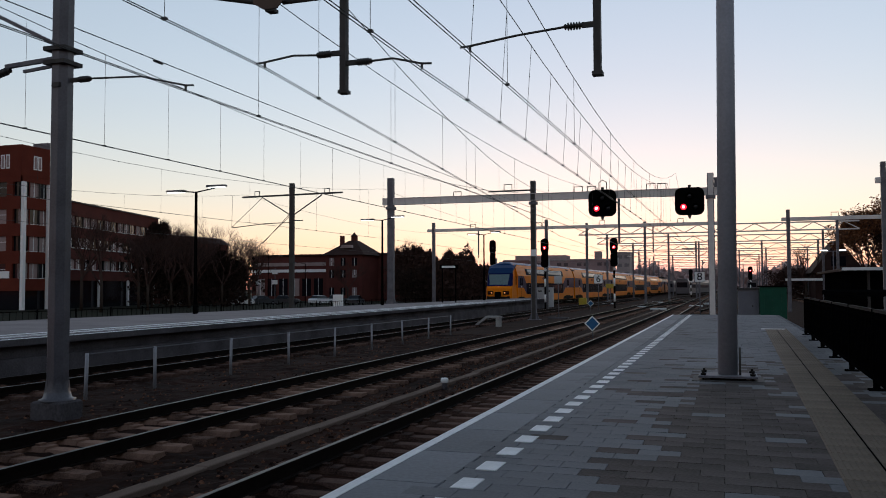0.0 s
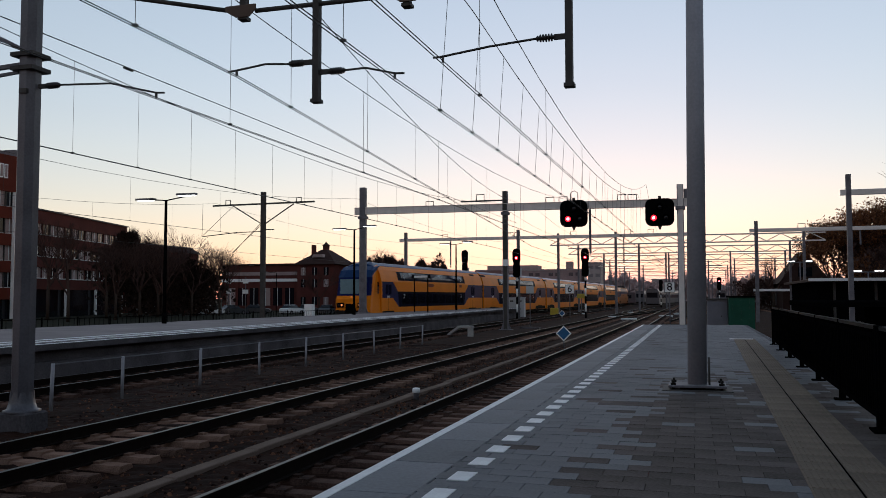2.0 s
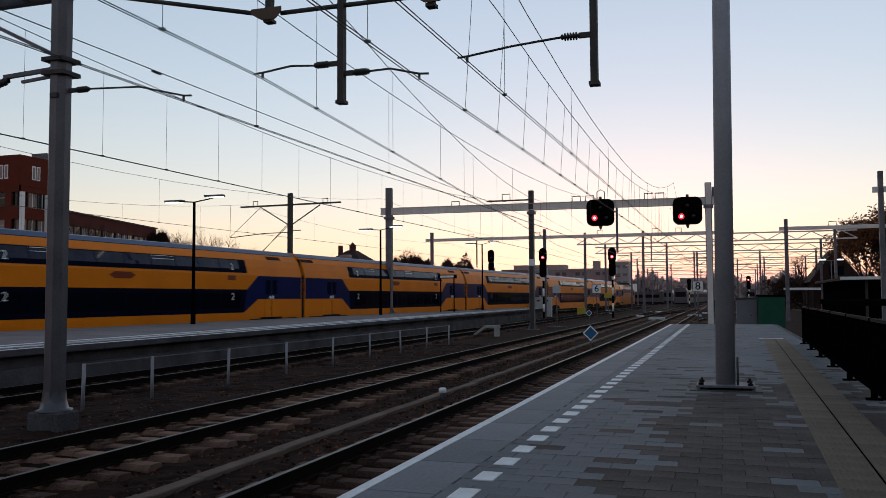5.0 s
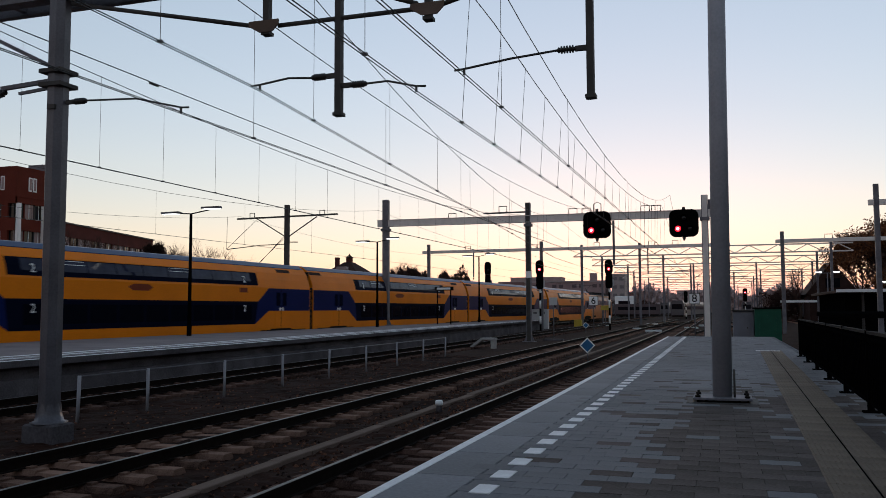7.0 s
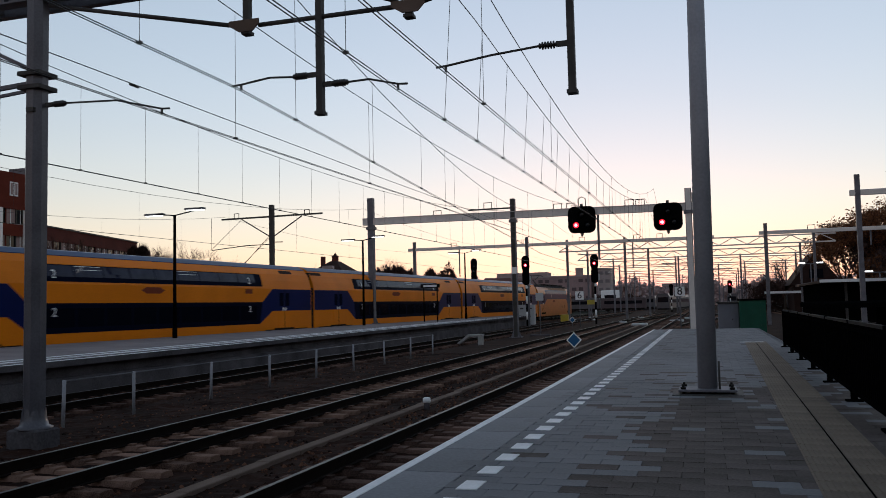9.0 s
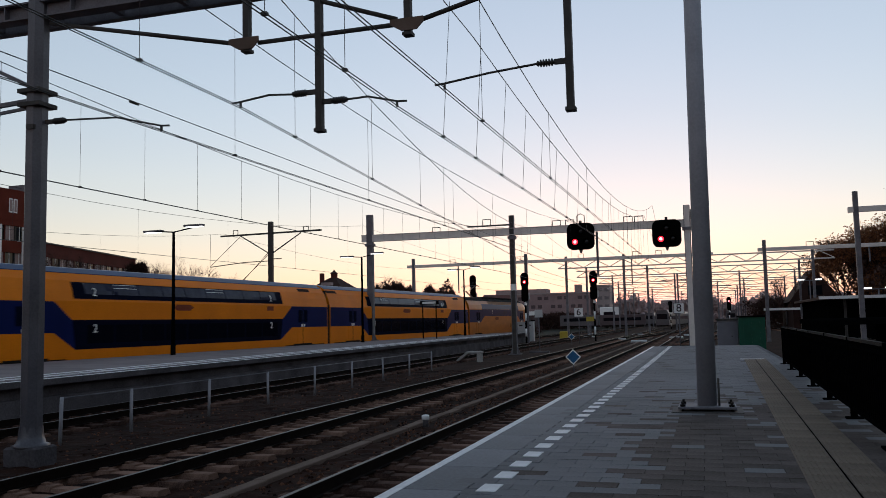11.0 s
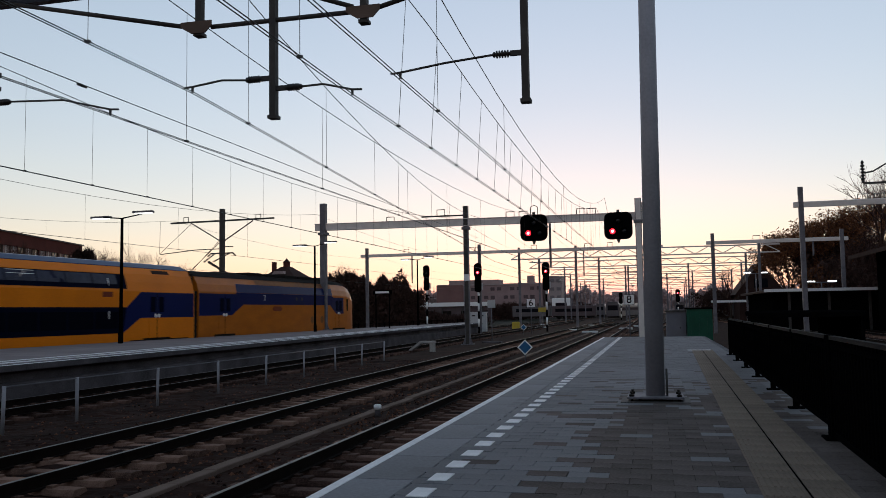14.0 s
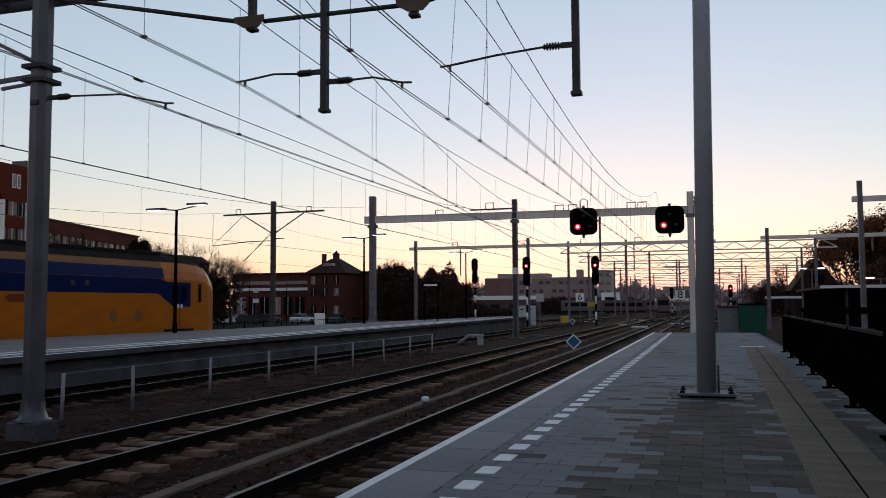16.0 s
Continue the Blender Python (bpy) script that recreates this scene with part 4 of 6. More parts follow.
mk = thing("marker_post", "short white cable marker post in the ballast", "marker", at=pose(-5.84, 17.7, -0.28))
part("stem", Shape().tube((0, 0, 0), (0, 0, 0.18), 0.07, 0.06, n=10), CONC, mk)
part("cap", Shape().lathe([(0.06, 0.16), (0.085, 0.17), (0.085, 0.25), (0.06, 0.27), (0.0, 0.275)], (0, 0, 0), n=12), SIGNW, mk, "white domed cap")


def diamond_sign(x, y, z, r):
    th = thing("diamond_sign", "blue diamond sign with white border on a short post", "sign", at=pose(x, y, -0.28))
    part("post", Shape().tube((0, 0.03, 0), (0, 0.03, z + 0.28), 0.025, n=8), STEEL, th)
    pl = part("plate", Shape().prism([(0, z + 0.28 - r), (r, z + 0.28), (0, z + 0.28 + r), (-r, z + 0.28)], "y", -0.012, 0.0), SIGNW, th, "white diamond plate")
    q = r * 0.8
    part("blue_field", Shape().prism([(0, z + 0.28 - q), (q, z + 0.28), (0, z + 0.28 + q), (-q, z + 0.28)], "y", -0.018, -0.013), SIGNB, pl)


diamond_sign(-5.5, 37.0, 0.38, 0.34)
diamond_sign(-11.9, 79.0, 0.45, 0.3)


def speed_sign(x, y, z, w, digit):
    th = thing("speed_sign", "square white speed board with a black digit on a post", "sign", at=pose(x, y, -0.3), group="speed boards")
    part("post", Shape().tube((0, 0.05, 0), (0, 0.05, z + w / 2 + 0.3), 0.04, n=8), STEEL, th)
    pl = part("plate", Shape().slab(-w / 2, w / 2, -0.012, 0.012, z + 0.3 - w / 2, z + 0.3 + w / 2, 0.004), SIGNW, th)
    dg = part("digit", text_mesh(digit, w * 1.05), BLACK, pl, "black digit", at=pose(0, -0.02, z + 0.3, 90, 0, 0))
    for a, b, c, d in ((-1, -0.93, -1, 1), (0.93, 1, -1, 1), (-0.93, 0.93, -1, -0.93), (-0.93, 0.93, 0.93, 1)):
        part("border", Shape().box(a * w / 2, b * w / 2, -0.017, -0.013, z + 0.3 + c * w / 2, z + 0.3 + d * w / 2), BLACK, pl)


speed_sign(-11.45, 81.0, 2.7, 0.86, "6")
speed_sign(-1.85, 66.0, 2.68, 0.78, "8")


def post_signal(x, y, z0, z1, lit=True):
    """A mast signal: tall black head, white plate, banded mast."""
    th = thing("railway_signal", "black post signal with banded mast showing red" if lit else "black post signal with banded mast", "signal", at=pose(x, y, -0.4), group="post signals")
    z0, z1 = z0 + 0.4, z1 + 0.4
    for i in range(6):
        part("mast_band", Shape().tube((0, 0.15, z0 * i / 6), (0, 0.15, z0 * (i + 1) / 6), 0.1, n=8), (SIGNW if i % 2 else BLACK), th)
    h = z1 - z0
    part("head", board(-0.42, 0.42, z0 + h * 0.40, z1, 0.0, 0.4), BLACK, th, "black upper signal head")
    part("lower_head", board(-0.37, 0.37, z0 - 0.45, z0 + h * 0.40 - 0.004, 0.0, 0.3), BLACK, th)
    part("neck", Shape().box(-0.34, 0.34, 0.02, 0.12, z0 + h * 0.40 - 0.3, z0 + h * 0.40 + 0.3), BLACK, th)
    part("number_plate", Shape().box(0.3, 0.52, 0.1, 0.14, z0 - 0.2, z0 + 0.5), CABIN, th)
    lens(th, 0.0, -0.06, z0 + h * 0.62, 0.17, lit)
    part("spot", Shape().lathe([(0.0, 0.02), (0.13, 0.0)], (0.1, -0.06, z0 - 0.7), (0, -1, 0), n=10), SIGNW, th)


post_signal(-11.2, 91.0, 4.55, 7.15)
post_signal(-17.9, 87.5, 4.45, 7.05)
post_signal(-28.2, 105.0, 5.2, 8.0, False)

cb = thing("relay_cabinet", "pale grey equipment cabinet at the platform end", "cabinet", at=pose(-19.3, 94.2, -0.5))
part("body", Shape().slab(-0.95, 0.95, -0.4, 0.4, 0.15, 2.35, 0.02), CABIN, cb)
part("plinth", Shape().box(-0.9, 0.9, -0.36, 0.36, 0, 0.15), CONC, cb)
part("roof_cap", Shape().slab(-1.0, 1.0, -0.45, 0.45, 2.351, 2.44, 0.02), CABIN, cb)
for s in (-0.46, 0.46):
    part("door", Shape().box(s - 0.43, s + 0.43, -0.415, -0.402, 0.25, 2.25), CABIN, cb)
    part("vent", Shape().box(s - 0.2, s + 0.2, -0.421, -0.416, 1.95, 2.1), DARK, cb)

pp = thing("plate_post", "small grey plate on a thin post beside the rails", "sign", at=pose(-11.3, 60.0, -0.28))
part("post", Shape().tube((0, 0, 0), (0, 0, 2.7), 0.035, n=8), STEEL, pp)
part("plate", Shape().slab(-0.28, 0.28, -0.05, -0.03, 2.5, 3.05, 0.004), CABIN, pp)
part("foot", Shape().slab(-0.7, 0.7, -0.3, 0.3, 0.0, 0.12, 0.03), CONC, pp)

rk = thing("rail_frame", "pale bent concrete and steel remnant lying in the ballast", "debris", at=pose(-12.9, 47.0, -0.28))
part("slope", Shape().prism([(-0.9, 0.0), (-0.7, 0.0), (0.1, 0.55), (-0.1, 0.6)], "y", -0.25, 0.25), PLINTH, rk)
part("cap", Shape().slab(-0.1, 0.75, -0.3, 0.3, 0.5, 0.62, 0.02), PLINTH, rk)
part("leg", Shape().box(0.5, 0.72, -0.25, 0.25, 0.0, 0.5), PLINTH, rk)

for x, y in ((-8.4, 93.0), (-3.2, 98), (-6.2, 84), (-14.0, 108), (-9, 120), (-2, 112), (3, 120), (-16, 128)):
    pmn = thing("point_machine", "low pale point machine cover beside the rails", "track equipment", at=pose(x, y, -0.3), group="point machines")
    part("cover", Shape().slab(-0.75, 0.75, -0.35, 0.35, 0.0, 0.22, 0.05), CABIN, pmn)
    part("rod", Shape().tube((0.7, 0, 0.08), (2.0, 0, 0.08), 0.03, n=6), DARK, pmn)

y2 = thing("grit_bin", "small yellow box on a thin post between the tracks", "box", at=pose(-13.3, 104.0, -0.4))
part("post", Shape().tube((0, 0, 0), (0, 0, 2.2), 0.06, n=8), STEEL, y2)
part("body", Shape().slab(-0.5, 0.5, -0.2, 0.2, 2.2, 2.75, 0.04), mat("yellow_cabinet_paint", (0.5, 0.38, 0.06), rough=0.6), y2)
yb = thing("grit_bin", "small yellow equipment box beside the tracks", "box", at=pose(-16.6, 104.0, -0.4))
part("body", Shape().slab(-0.45, 0.45, -0.4, 0.4, 0.2, 1.05, 0.08), mat("yellow_box_paint", (0.55, 0.4, 0.05), rough=0.6), yb)
part("feet", Shape().box(-0.4, 0.4, -0.35, 0.35, 0.0, 0.2), DARK, yb)

# station frames on the far platform: two thin posts with a small lit sign
sf = thing("platform_sign", "dark two-post frame with a small white sign on top", "sign", at=pose(-20.6, 63.5, FP + 0.04))
for d in (-0.55, 0.55):
    part("post", Shape().tube((d, 0, 0), (d, 0, 2.75), 0.05, n=8), BLACK, sf)
part("sign_box", Shape().slab(-0.75, 0.75, -0.1, 0.1, 2.65, 2.95, 0.02), BLACK, sf)
part("sign_face", Shape().box(-0.55, 0.55, -0.108, -0.102, 2.72, 2.88), SIGNW, sf, "small white sign face")

# more tracks fanning out beyond the platforms
track(0, 74, 300, 0.62, "track curving off towards the yard", bend=lambda y: -1.3 + 0.06 * (y - 74))
track(11.5, 30, 260, 0.62, "siding track behind the platform fence")
track(16.0, 30, 260, 0.62, "second siding track with rusty rails")
track(0, 90, 300, 0.62, "crossover track between the main lines", bend=lambda y: -8.66 + 4.7 * min(1, (y - 90) / 45))
solid("ballast_yard", Shape().box(4.0, 40, 39.5, 600, -0.62, -0.3), BALL, "brown ballast of the yard", kind="structure")
solid("ballast_end", Shape().box(-2.9, 4.0, 38.7, 600, -0.62, -0.285), BALL, "brown ballast beyond the platform end", kind="structure")

gc = thing("green_container", "dark green steel storage container behind the platform end", "container", at=pose(2.78, 58.0, -0.3))
part("body", Shape().slab(-0.78, 0.78, -1.2, 1.2, 0.1, 2.2, 0.02), GREEN, gc)
part("lid", Shape().slab(-0.84, 0.84, -1.26, 1.26, 2.2, 2.3, 0.03), BLACK, gc)
for s in (-0.5, 0.0, 0.5):
    part("rib", Shape().box(s - 0.03, s + 0.03, -1.23, -1.2, 0.15, 2.15), GREEN, gc)
part("skid", Shape().box(-0.7, 0.7, -1.1, 1.1, 0.0, 0.1), DARK, gc)
gb = thing("grey_cabin", "blue-grey trackside cabin with flat roof", "cabin", at=pose(1.35, 59.0, -0.3))
part("body", Shape().slab(-0.62, 0.62, -1.0, 1.0, 0.0, 2.05, 0.02), CABGREY, gb)
part("roof", Shape().slab(-0.7, 0.7, -1.1, 1.1, 2.051, 2.15, 0.02), DARK, gb)
part("door", Shape().box(-0.3, 0.35, -1.02, -1.0, 0.05, 1.9), CABGREY, gb)
part("handle", Shape().box(0.22, 0.28, -1.05, -1.02, 0.95, 1.05), DARK, gb)
ub = thing("bike_shelter", "low dark steel shelter behind the platform fence", "shelter", at=pose(4.6, 30.0, PF - 0.05))
part("plinth", Shape().box(-1.3, 1.3, -3.5, 3.5, -1.32, 0.0), CONC, ub)
part("roof", Shape().slab(-1.3, 1.3, -3.5, 3.5, 0.95, 1.12, 0.04), BLACK, ub)
part("back_wall", Shape().box(1.15, 1.25, -3.4, 3.4, 0.0, 0.95), BLACK, ub)
part("front_wall", Shape().box(-1.25, -1.15, -3.4, 3.4, 0.0, 0.95), BLACK, ub)


# ---- trees ----
def limb(sh, p, d, length, r, depth, rng, spread=0.5, fine=3):
    q = p + d * length
    sh.tube(p, q, r, r * 0.68, n=5 if depth > 2 else 3, caps=False)
    if depth == 0:
        return
    for _ in range(rng.choice((2, 3, 3)) if depth > 1 else fine):
        nd = (d + Vector((rng.uniform(-1, 1), rng.uniform(-1, 1), rng.uniform(-0.35, 0.75))) * spread * 1.3).normalized()
        limb(sh, p + d * length * rng.uniform(0.65, 1.0), nd, length * rng.uniform(0.62, 0.85), r * 0.6, depth - 1, rng, spread, fine)


def bare_tree(x, y, h, seed, label="bare winter tree with a wide twiggy crown", depth=5, thick=0.02, leaves=0, leafmat=None):
    rng = random.Random(seed)
    th = thing("tree", label, "tree", at=pose(x, y, -0.62, 0, 0, rng.uniform(0, 360)))
    r = h * thick
    part("trunk", Shape().tube((0, 0, 0), (0, 0, h * 0.3), r, r * 0.8, n=8), BARK, th)
    cr = Shape()
    for _ in range(5):
        d = Vector((rng.uniform(-0.7, 0.7), rng.uniform(-0.7, 0.7), 1)).normalized()
        limb(cr, Vector((0, 0, h * rng.uniform(0.22, 0.3))), d, h * 0.22, r * 0.6, depth - 1, rng, 0.55)
    part("crown", cr, TWIG, th, "fine bare branches")
    if leaves:
        lv = Shape()
        pts = cr.v
        for _ in range(leaves):
            c = Vector(rng.choice(pts)) + Vector((rng.gauss(0, 0.25), rng.gauss(0, 0.25), rng.gauss(0, 0.25)))
            s = rng.uniform(0.06, 0.16)
            a, b = Vector((rng.uniform(-1, 1), rng.uniform(-1, 1), rng.uniform(-1, 1))).normalized() * s, Vector((rng.uniform(-1, 1), rng.uniform(-1, 1), rng.uniform(-1, 1))).normalized() * s
            lv.add([c - a, c + b, c + a, c - b], [(0, 1, 2, 3)])
        tagged(part("leaves", lv, leafmat or LEAFB, th, "withered brown leaves"), kind="stuff")
    return th


def thicket(x0, x1, y0, y1, hfun, seed, n, label, material=None, name="thicket", size=(0.1, 0.26), wide=0.35):
    """A dense mass of twigs and leaf clumps with an uneven top; hfun(u) is its height along it."""
    rng = random.Random(seed)
    sh = Shape()
    for _ in range(n):
        u = rng.random()
        w = rng.gauss(0, wide)
        x, y = x0 + (x1 - x0) * u + w * 4, y0 + (y1 - y0) * u + w * 4
        top = hfun(u) * (0.8 + 0.32 * noise.noise((x * 0.22, y * 0.22, seed)) + 0.22 * noise.noise((x * 0.8, y * 0.8, seed + 7)))
        z = top * rng.random() ** 0.55 - 0.6
        if z < -0.6:
            continue
        c = Vector((x, y, z))
        s = rng.uniform(*size)
        if rng.random() < 0.7:
            d = Vector((rng.uniform(-0.6, 0.6), rng.uniform(-0.6, 0.6), 1)).normalized() * s * 3
            e = d.cross(Vector((rng.uniform(-1, 1), rng.uniform(-1, 1), 0))).normalized() * 0.035
            sh.add([c - e, c + e, c + d], [(0, 1, 2)])
        else:
            a, b = Vector((rng.uniform(-1, 1), rng.uniform(-1, 1), rng.uniform(-1, 1))).normalized() * s, Vector((rng.uniform(-1, 1), rng.uniform(-1, 1), rng.uniform(-1, 1))).normalized() * s
            sh.add([c - a, c + b, c + a, c - b], [(0, 1, 2, 3)])
    th = solid(name, sh, material or HEDGE, label, "bushes", kind="stuff")
    return th


# ---- left of the line: fence, grass, buildings, trees, cars ----
bf = thing("boundary_fence", "dark steel boundary fence behind the far track", "fence", at=pose(0, 0, -0.62))
bp = Shape().tube((0, 0, 0), (0, 0, 1.55), 0.045, n=6).mesh("post")
for i in range(46):
    yy = 22 + i * 2.6
    part("post", bp, BLACK, bf, at=pose(-31.5 + 0.05 * (yy - 37) - 2.0, yy, 0))
for z in (0.5, 1.0, 1.45):
    part("rail", Shape().tube((-34.25, 22, z), (-28.4, 139, z), 0.02, n=5), BLACK, bf)
wires = Shape()
for i in range(300):
    yy = 22 + i * 0.39
    xx = -33.5 + 0.05 * (yy - 37)
    wires.box(xx - 0.008, xx + 0.008, yy - 0.012, yy + 0.012, 0.1, 1.45)
tagged(part("mesh_panel", wires, BLACK, bf), kind="stuff")


def office_block(name, label, x1, y0, y1, depth, top, floors, fh, brick, cols, pale=0.0):
    """A block whose long side faces +x: floors of ribbon windows between brick bands."""
    th = thing(name, label, "building", at=pose(x1, y0, -0.62))
    L = y1 - y0
    part("core", Shape().box(-depth, -0.4, 0.3, L - 0.3, 0, top - 0.3), GLASS, th, "dark interior behind the windows")
    part("wall", Shape().box(-depth, -depth + 0.3, 0, L, 0, top), brick, th)
    z = top
    sill0 = top - fh * floors
    for f in range(floors + 1):
        zt = sill0 + f * fh
        za, zb = zt - 0.75, (zt + 0.75 if f < floors else top)
        part("brick_band", Shape().box(-0.4, 0.0, 0, L, za, zb).box(-depth, -0.4, 0.0, 0.3, za, zb), brick, th)
    n = cols
    for f in range(floors):
        za, zb = sill0 + f * fh + 0.75, sill0 + (f + 1) * fh - 0.75
        for i in range(n):
            a, b = L * i / n + 0.05, L * (i + 1) / n - 0.05
            wd = part("window", Shape().box(-0.3, -0.26, a, b, za, zb), PALE if (i * 7 + f * 3) % 5 < 3 else GLASS, th, "pale window pane" if (i * 7 + f * 3) % 5 < 3 else "")
            part("frame", Shape().box(-0.26, -0.2, (a + b) / 2 - 0.04, (a + b) / 2 + 0.04, za, zb).box(-0.26, -0.2, a, b, za, za + 0.07), SIGNW, wd)
            part("pier", Shape().box(-0.3, -0.1, b, b + 0.1, za, zb), DARK if i % 3 else brick, th)
    return th


A = office_block("apartment_building", "long brown brick block with ribbon windows", -84.0, 92.8, 122.0, 14, 13.4, 3, 2.95, BROWNB, 14)
A.matrix_basis = pose(-84.0, 92.8, -0.62, 0, 0, 14)
for i in range(3):
    part("column", Shape().box(-0.1, 0.2, 8.4 + i * 9.4, 8.75 + i * 9.4, 0, 3.9), SIGNW, A, "white ground floor column")
part("parapet", Shape().box(-14, 0.02, 0, 29.2, 13.4, 14.4), BROWNB, A)
part("roof_edge", Shape().box(-14.2, 0.2, -0.1, 29.4, 14.401, 14.6), DARK, A)
for f in range(3):
    part("sill", Shape().box(-0.1, 0.12, 0, 29.2, 13.4 - 2.95 * (3 - f) + 0.68, 13.4 - 2.95 * (3 - f) + 0.76), CABIN, A, "pale window sill course")
tw = office_block("apartment_building", "red brick corner building with white pilasters", -84.0, 84.4, 92.6, 24, 17.0, 4, 3.45, REDB, 5)
part("top_storey", Shape().box(-24, 0.05, -0.03, 8.2, 17.0, 20.9), REDB, tw, "plain red brick top storey")
for yy in (2.0, 5.0):
    for d in (0.0, 0.75):
        w = part("window", Shape().box(0.05, 0.09, yy + d, yy + d + 0.6, 17.9, 19.7), SIGNW, tw, "narrow white window")
        part("pane", Shape().box(0.09, 0.1, yy + d + 0.12, yy + d + 0.48, 18.05, 19.55), PALE, w)
for xx in (-3.2, -7.2, -11.2):
    for d in (0.0, 0.8):
        w = part("window", Shape().box(xx + d, xx + d + 0.62, -0.05, -0.0, 17.9, 19.7), SIGNW, tw, "narrow white window")
        part("pane", Shape().box(xx + d + 0.12, xx + d + 0.5, -0.06, -0.05, 18.05, 19.55), PALE, w)
# the face towards the camera of the corner building
for f in range(5):
    zt = 17.0 - 3.45 * 4 + f * 3.45
    part("brick_band", Shape().box(-24, 0.0, -0.02, 0.28, zt - 0.8, min(17.0, zt + 0.8)), REDB, tw)
for f in range(4):
    za = 17.0 - 3.45 * 4 + f * 3.45 + 0.8
    for i in range(6):
        a = -2.2 - i * 3.6
        wd = part("window", Shape().box(a - 2.6, a, 0.12, 0.16, za, za + 1.85), PALE if (i + f) % 3 else GLASS, tw)
        part("frame", Shape().box(a - 1.34, a - 1.26, 0.06, 0.12, za, za + 1.85).box(a - 2.6, a, 0.06, 0.12, za + 1.1, za + 1.16), SIGNW, wd)
        part("pier", Shape().box(a, a + 1.0, -0.01, 0.28, za, za + 1.85), REDB, tw)
for yy in (0.1, 4.3):
    part("pilaster", Shape().box(0.0, 0.45, yy, yy + 0.45, 0, 16.2), SIGNW, tw, "tall white pilaster")
part("roof_plant", Shape().box(-3, -0.6, 5.0, 8.0, 20.9, 21.9), STEEL, tw, "roof plant behind a grille")
part("entrance_sign", Shape().box(-4.5, -1.5, -0.12, -0.04, 4.0, 4.9), SIGNW, tw, "pale sign board over the entrance")

wg = thing("brick_annex", "dark brown brick annex with a low roof", "building", at=pose(-92.0, 128.0, -0.62))
part("wall", Shape().box(-9, 4.5, 0, 9, 0, 10.6), BROWNB, wg)
part("roof", Shape().prism([(-9.4, 10.6), (4.9, 10.6), (2.6, 11.9), (-7.0, 12.8)], "y", -0.4, 9.4), TILE, wg, "low dark tiled roof")
for i in range(4):
    for z in (1.0, 4.3, 7.4):
        w = part("window", Shape().box(-8 + i * 3.0, -6.4 + i * 3.0, -0.05, 0.0, z, z + 1.7), GLASS, wg)
        part("frame", Shape().box(-7.24 + i * 3.0, -7.16 + i * 3.0, -0.09, -0.05, z, z + 1.7), PALE, w)


def car(x, y, rz, paint, label):
    th = thing("parked_car", label, "car", at=pose(x, y, -0.62, 0, 0, rz), group="parked cars")
    body = Shape().prism([(-2.1, 0.3), (2.1, 0.3), (2.15, 0.6), (1.95, 0.85), (1.0, 0.95), (-1.8, 0.98), (-2.1, 0.8)], "y", -0.85, 0.85)
    part("body", body, paint, th)
    cab = Shape()
    cab.add([(-1.7, -0.82, 0.96), (0.95, -0.82, 0.96), (0.95, 0.82, 0.94), (-1.7, 0.82, 0.96), (-1.25, -0.65, 1.42), (0.25, -0.65, 1.45), (0.25, 0.65, 1.45), (-1.25, 0.65, 1.42)], [(4, 5, 6, 7), (0, 1, 5, 4), (1, 2, 6, 5), (2, 3, 7, 6), (3, 0, 4, 7)])
    part("glasshouse", cab, GLASS, th)
    part("roof", Shape().slab(-1.25, 0.25, -0.64, 0.64, 1.42, 1.48, 0.02), paint, th)
    for wx in (-1.3, 1.3):
        for wy in (-0.8, 0.8):
            w = part("wheel", Shape().tube((wx, wy - 0.1, 0.31), (wx, wy + 0.1, 0.31), 0.31, n=14), RUBBER, th)
            part("rim", Shape().tube((wx, wy - 0.11, 0.31), (wx, wy + 0.11, 0.31), 0.18, n=10), STEEL, w)
    for s in (-0.6, 0.6):
        part("headlight", Shape().box(2.05, 2.12, s - 0.15, s + 0.15, 0.62, 0.75), CABIN, th)


for rr, yy, rz, pt, lb in ((-0.62, 112, 70, CARW, "white hatchback parked on the station square"), (-0.585, 118, 60, CARD, "dark saloon parked on the station square"),
                           (-0.50, 122, 80, CARW, "white estate car parked on the station square"), (-0.475, 128, 30, CARD, "dark hatchback parked beside the white estate"),
                           (-0.55, 121, 20, CARD, "dark car parked at an angle"), (-0.45, 120, 100, CARD, "dark car at the end of the row")):
    car(rr * yy, yy, rz, pt, lb)
van = thing("parked_van", "pale delivery van parked by the brick block", "van", at=pose(-78.0, 108.0, -0.62, 0, 0, -40))
part("body", Shape().slab(-2.6, 1.5, -0.95, 0.95, 0.45, 2.5, 0.12), CARW, van)
part("cab", Shape().prism([(1.5, 0.45), (2.7, 0.45), (2.65, 1.2), (2.1, 2.2), (1.5, 2.45)], "y", -0.92, 0.92), CARW, van)
part("windscreen", Shape().prism([(2.72, 1.25), (2.2, 2.15), (2.17, 2.12), (2.66, 1.22)], "y", -0.8, 0.8), GLASS, van)
for wx in (-1.7, 1.9):
    for wy in (-0.85, 0.85):
        part("wheel", Shape().tube((wx, wy - 0.1, 0.36), (wx, wy + 0.1, 0.36), 0.36, n=14), RUBBER, van)

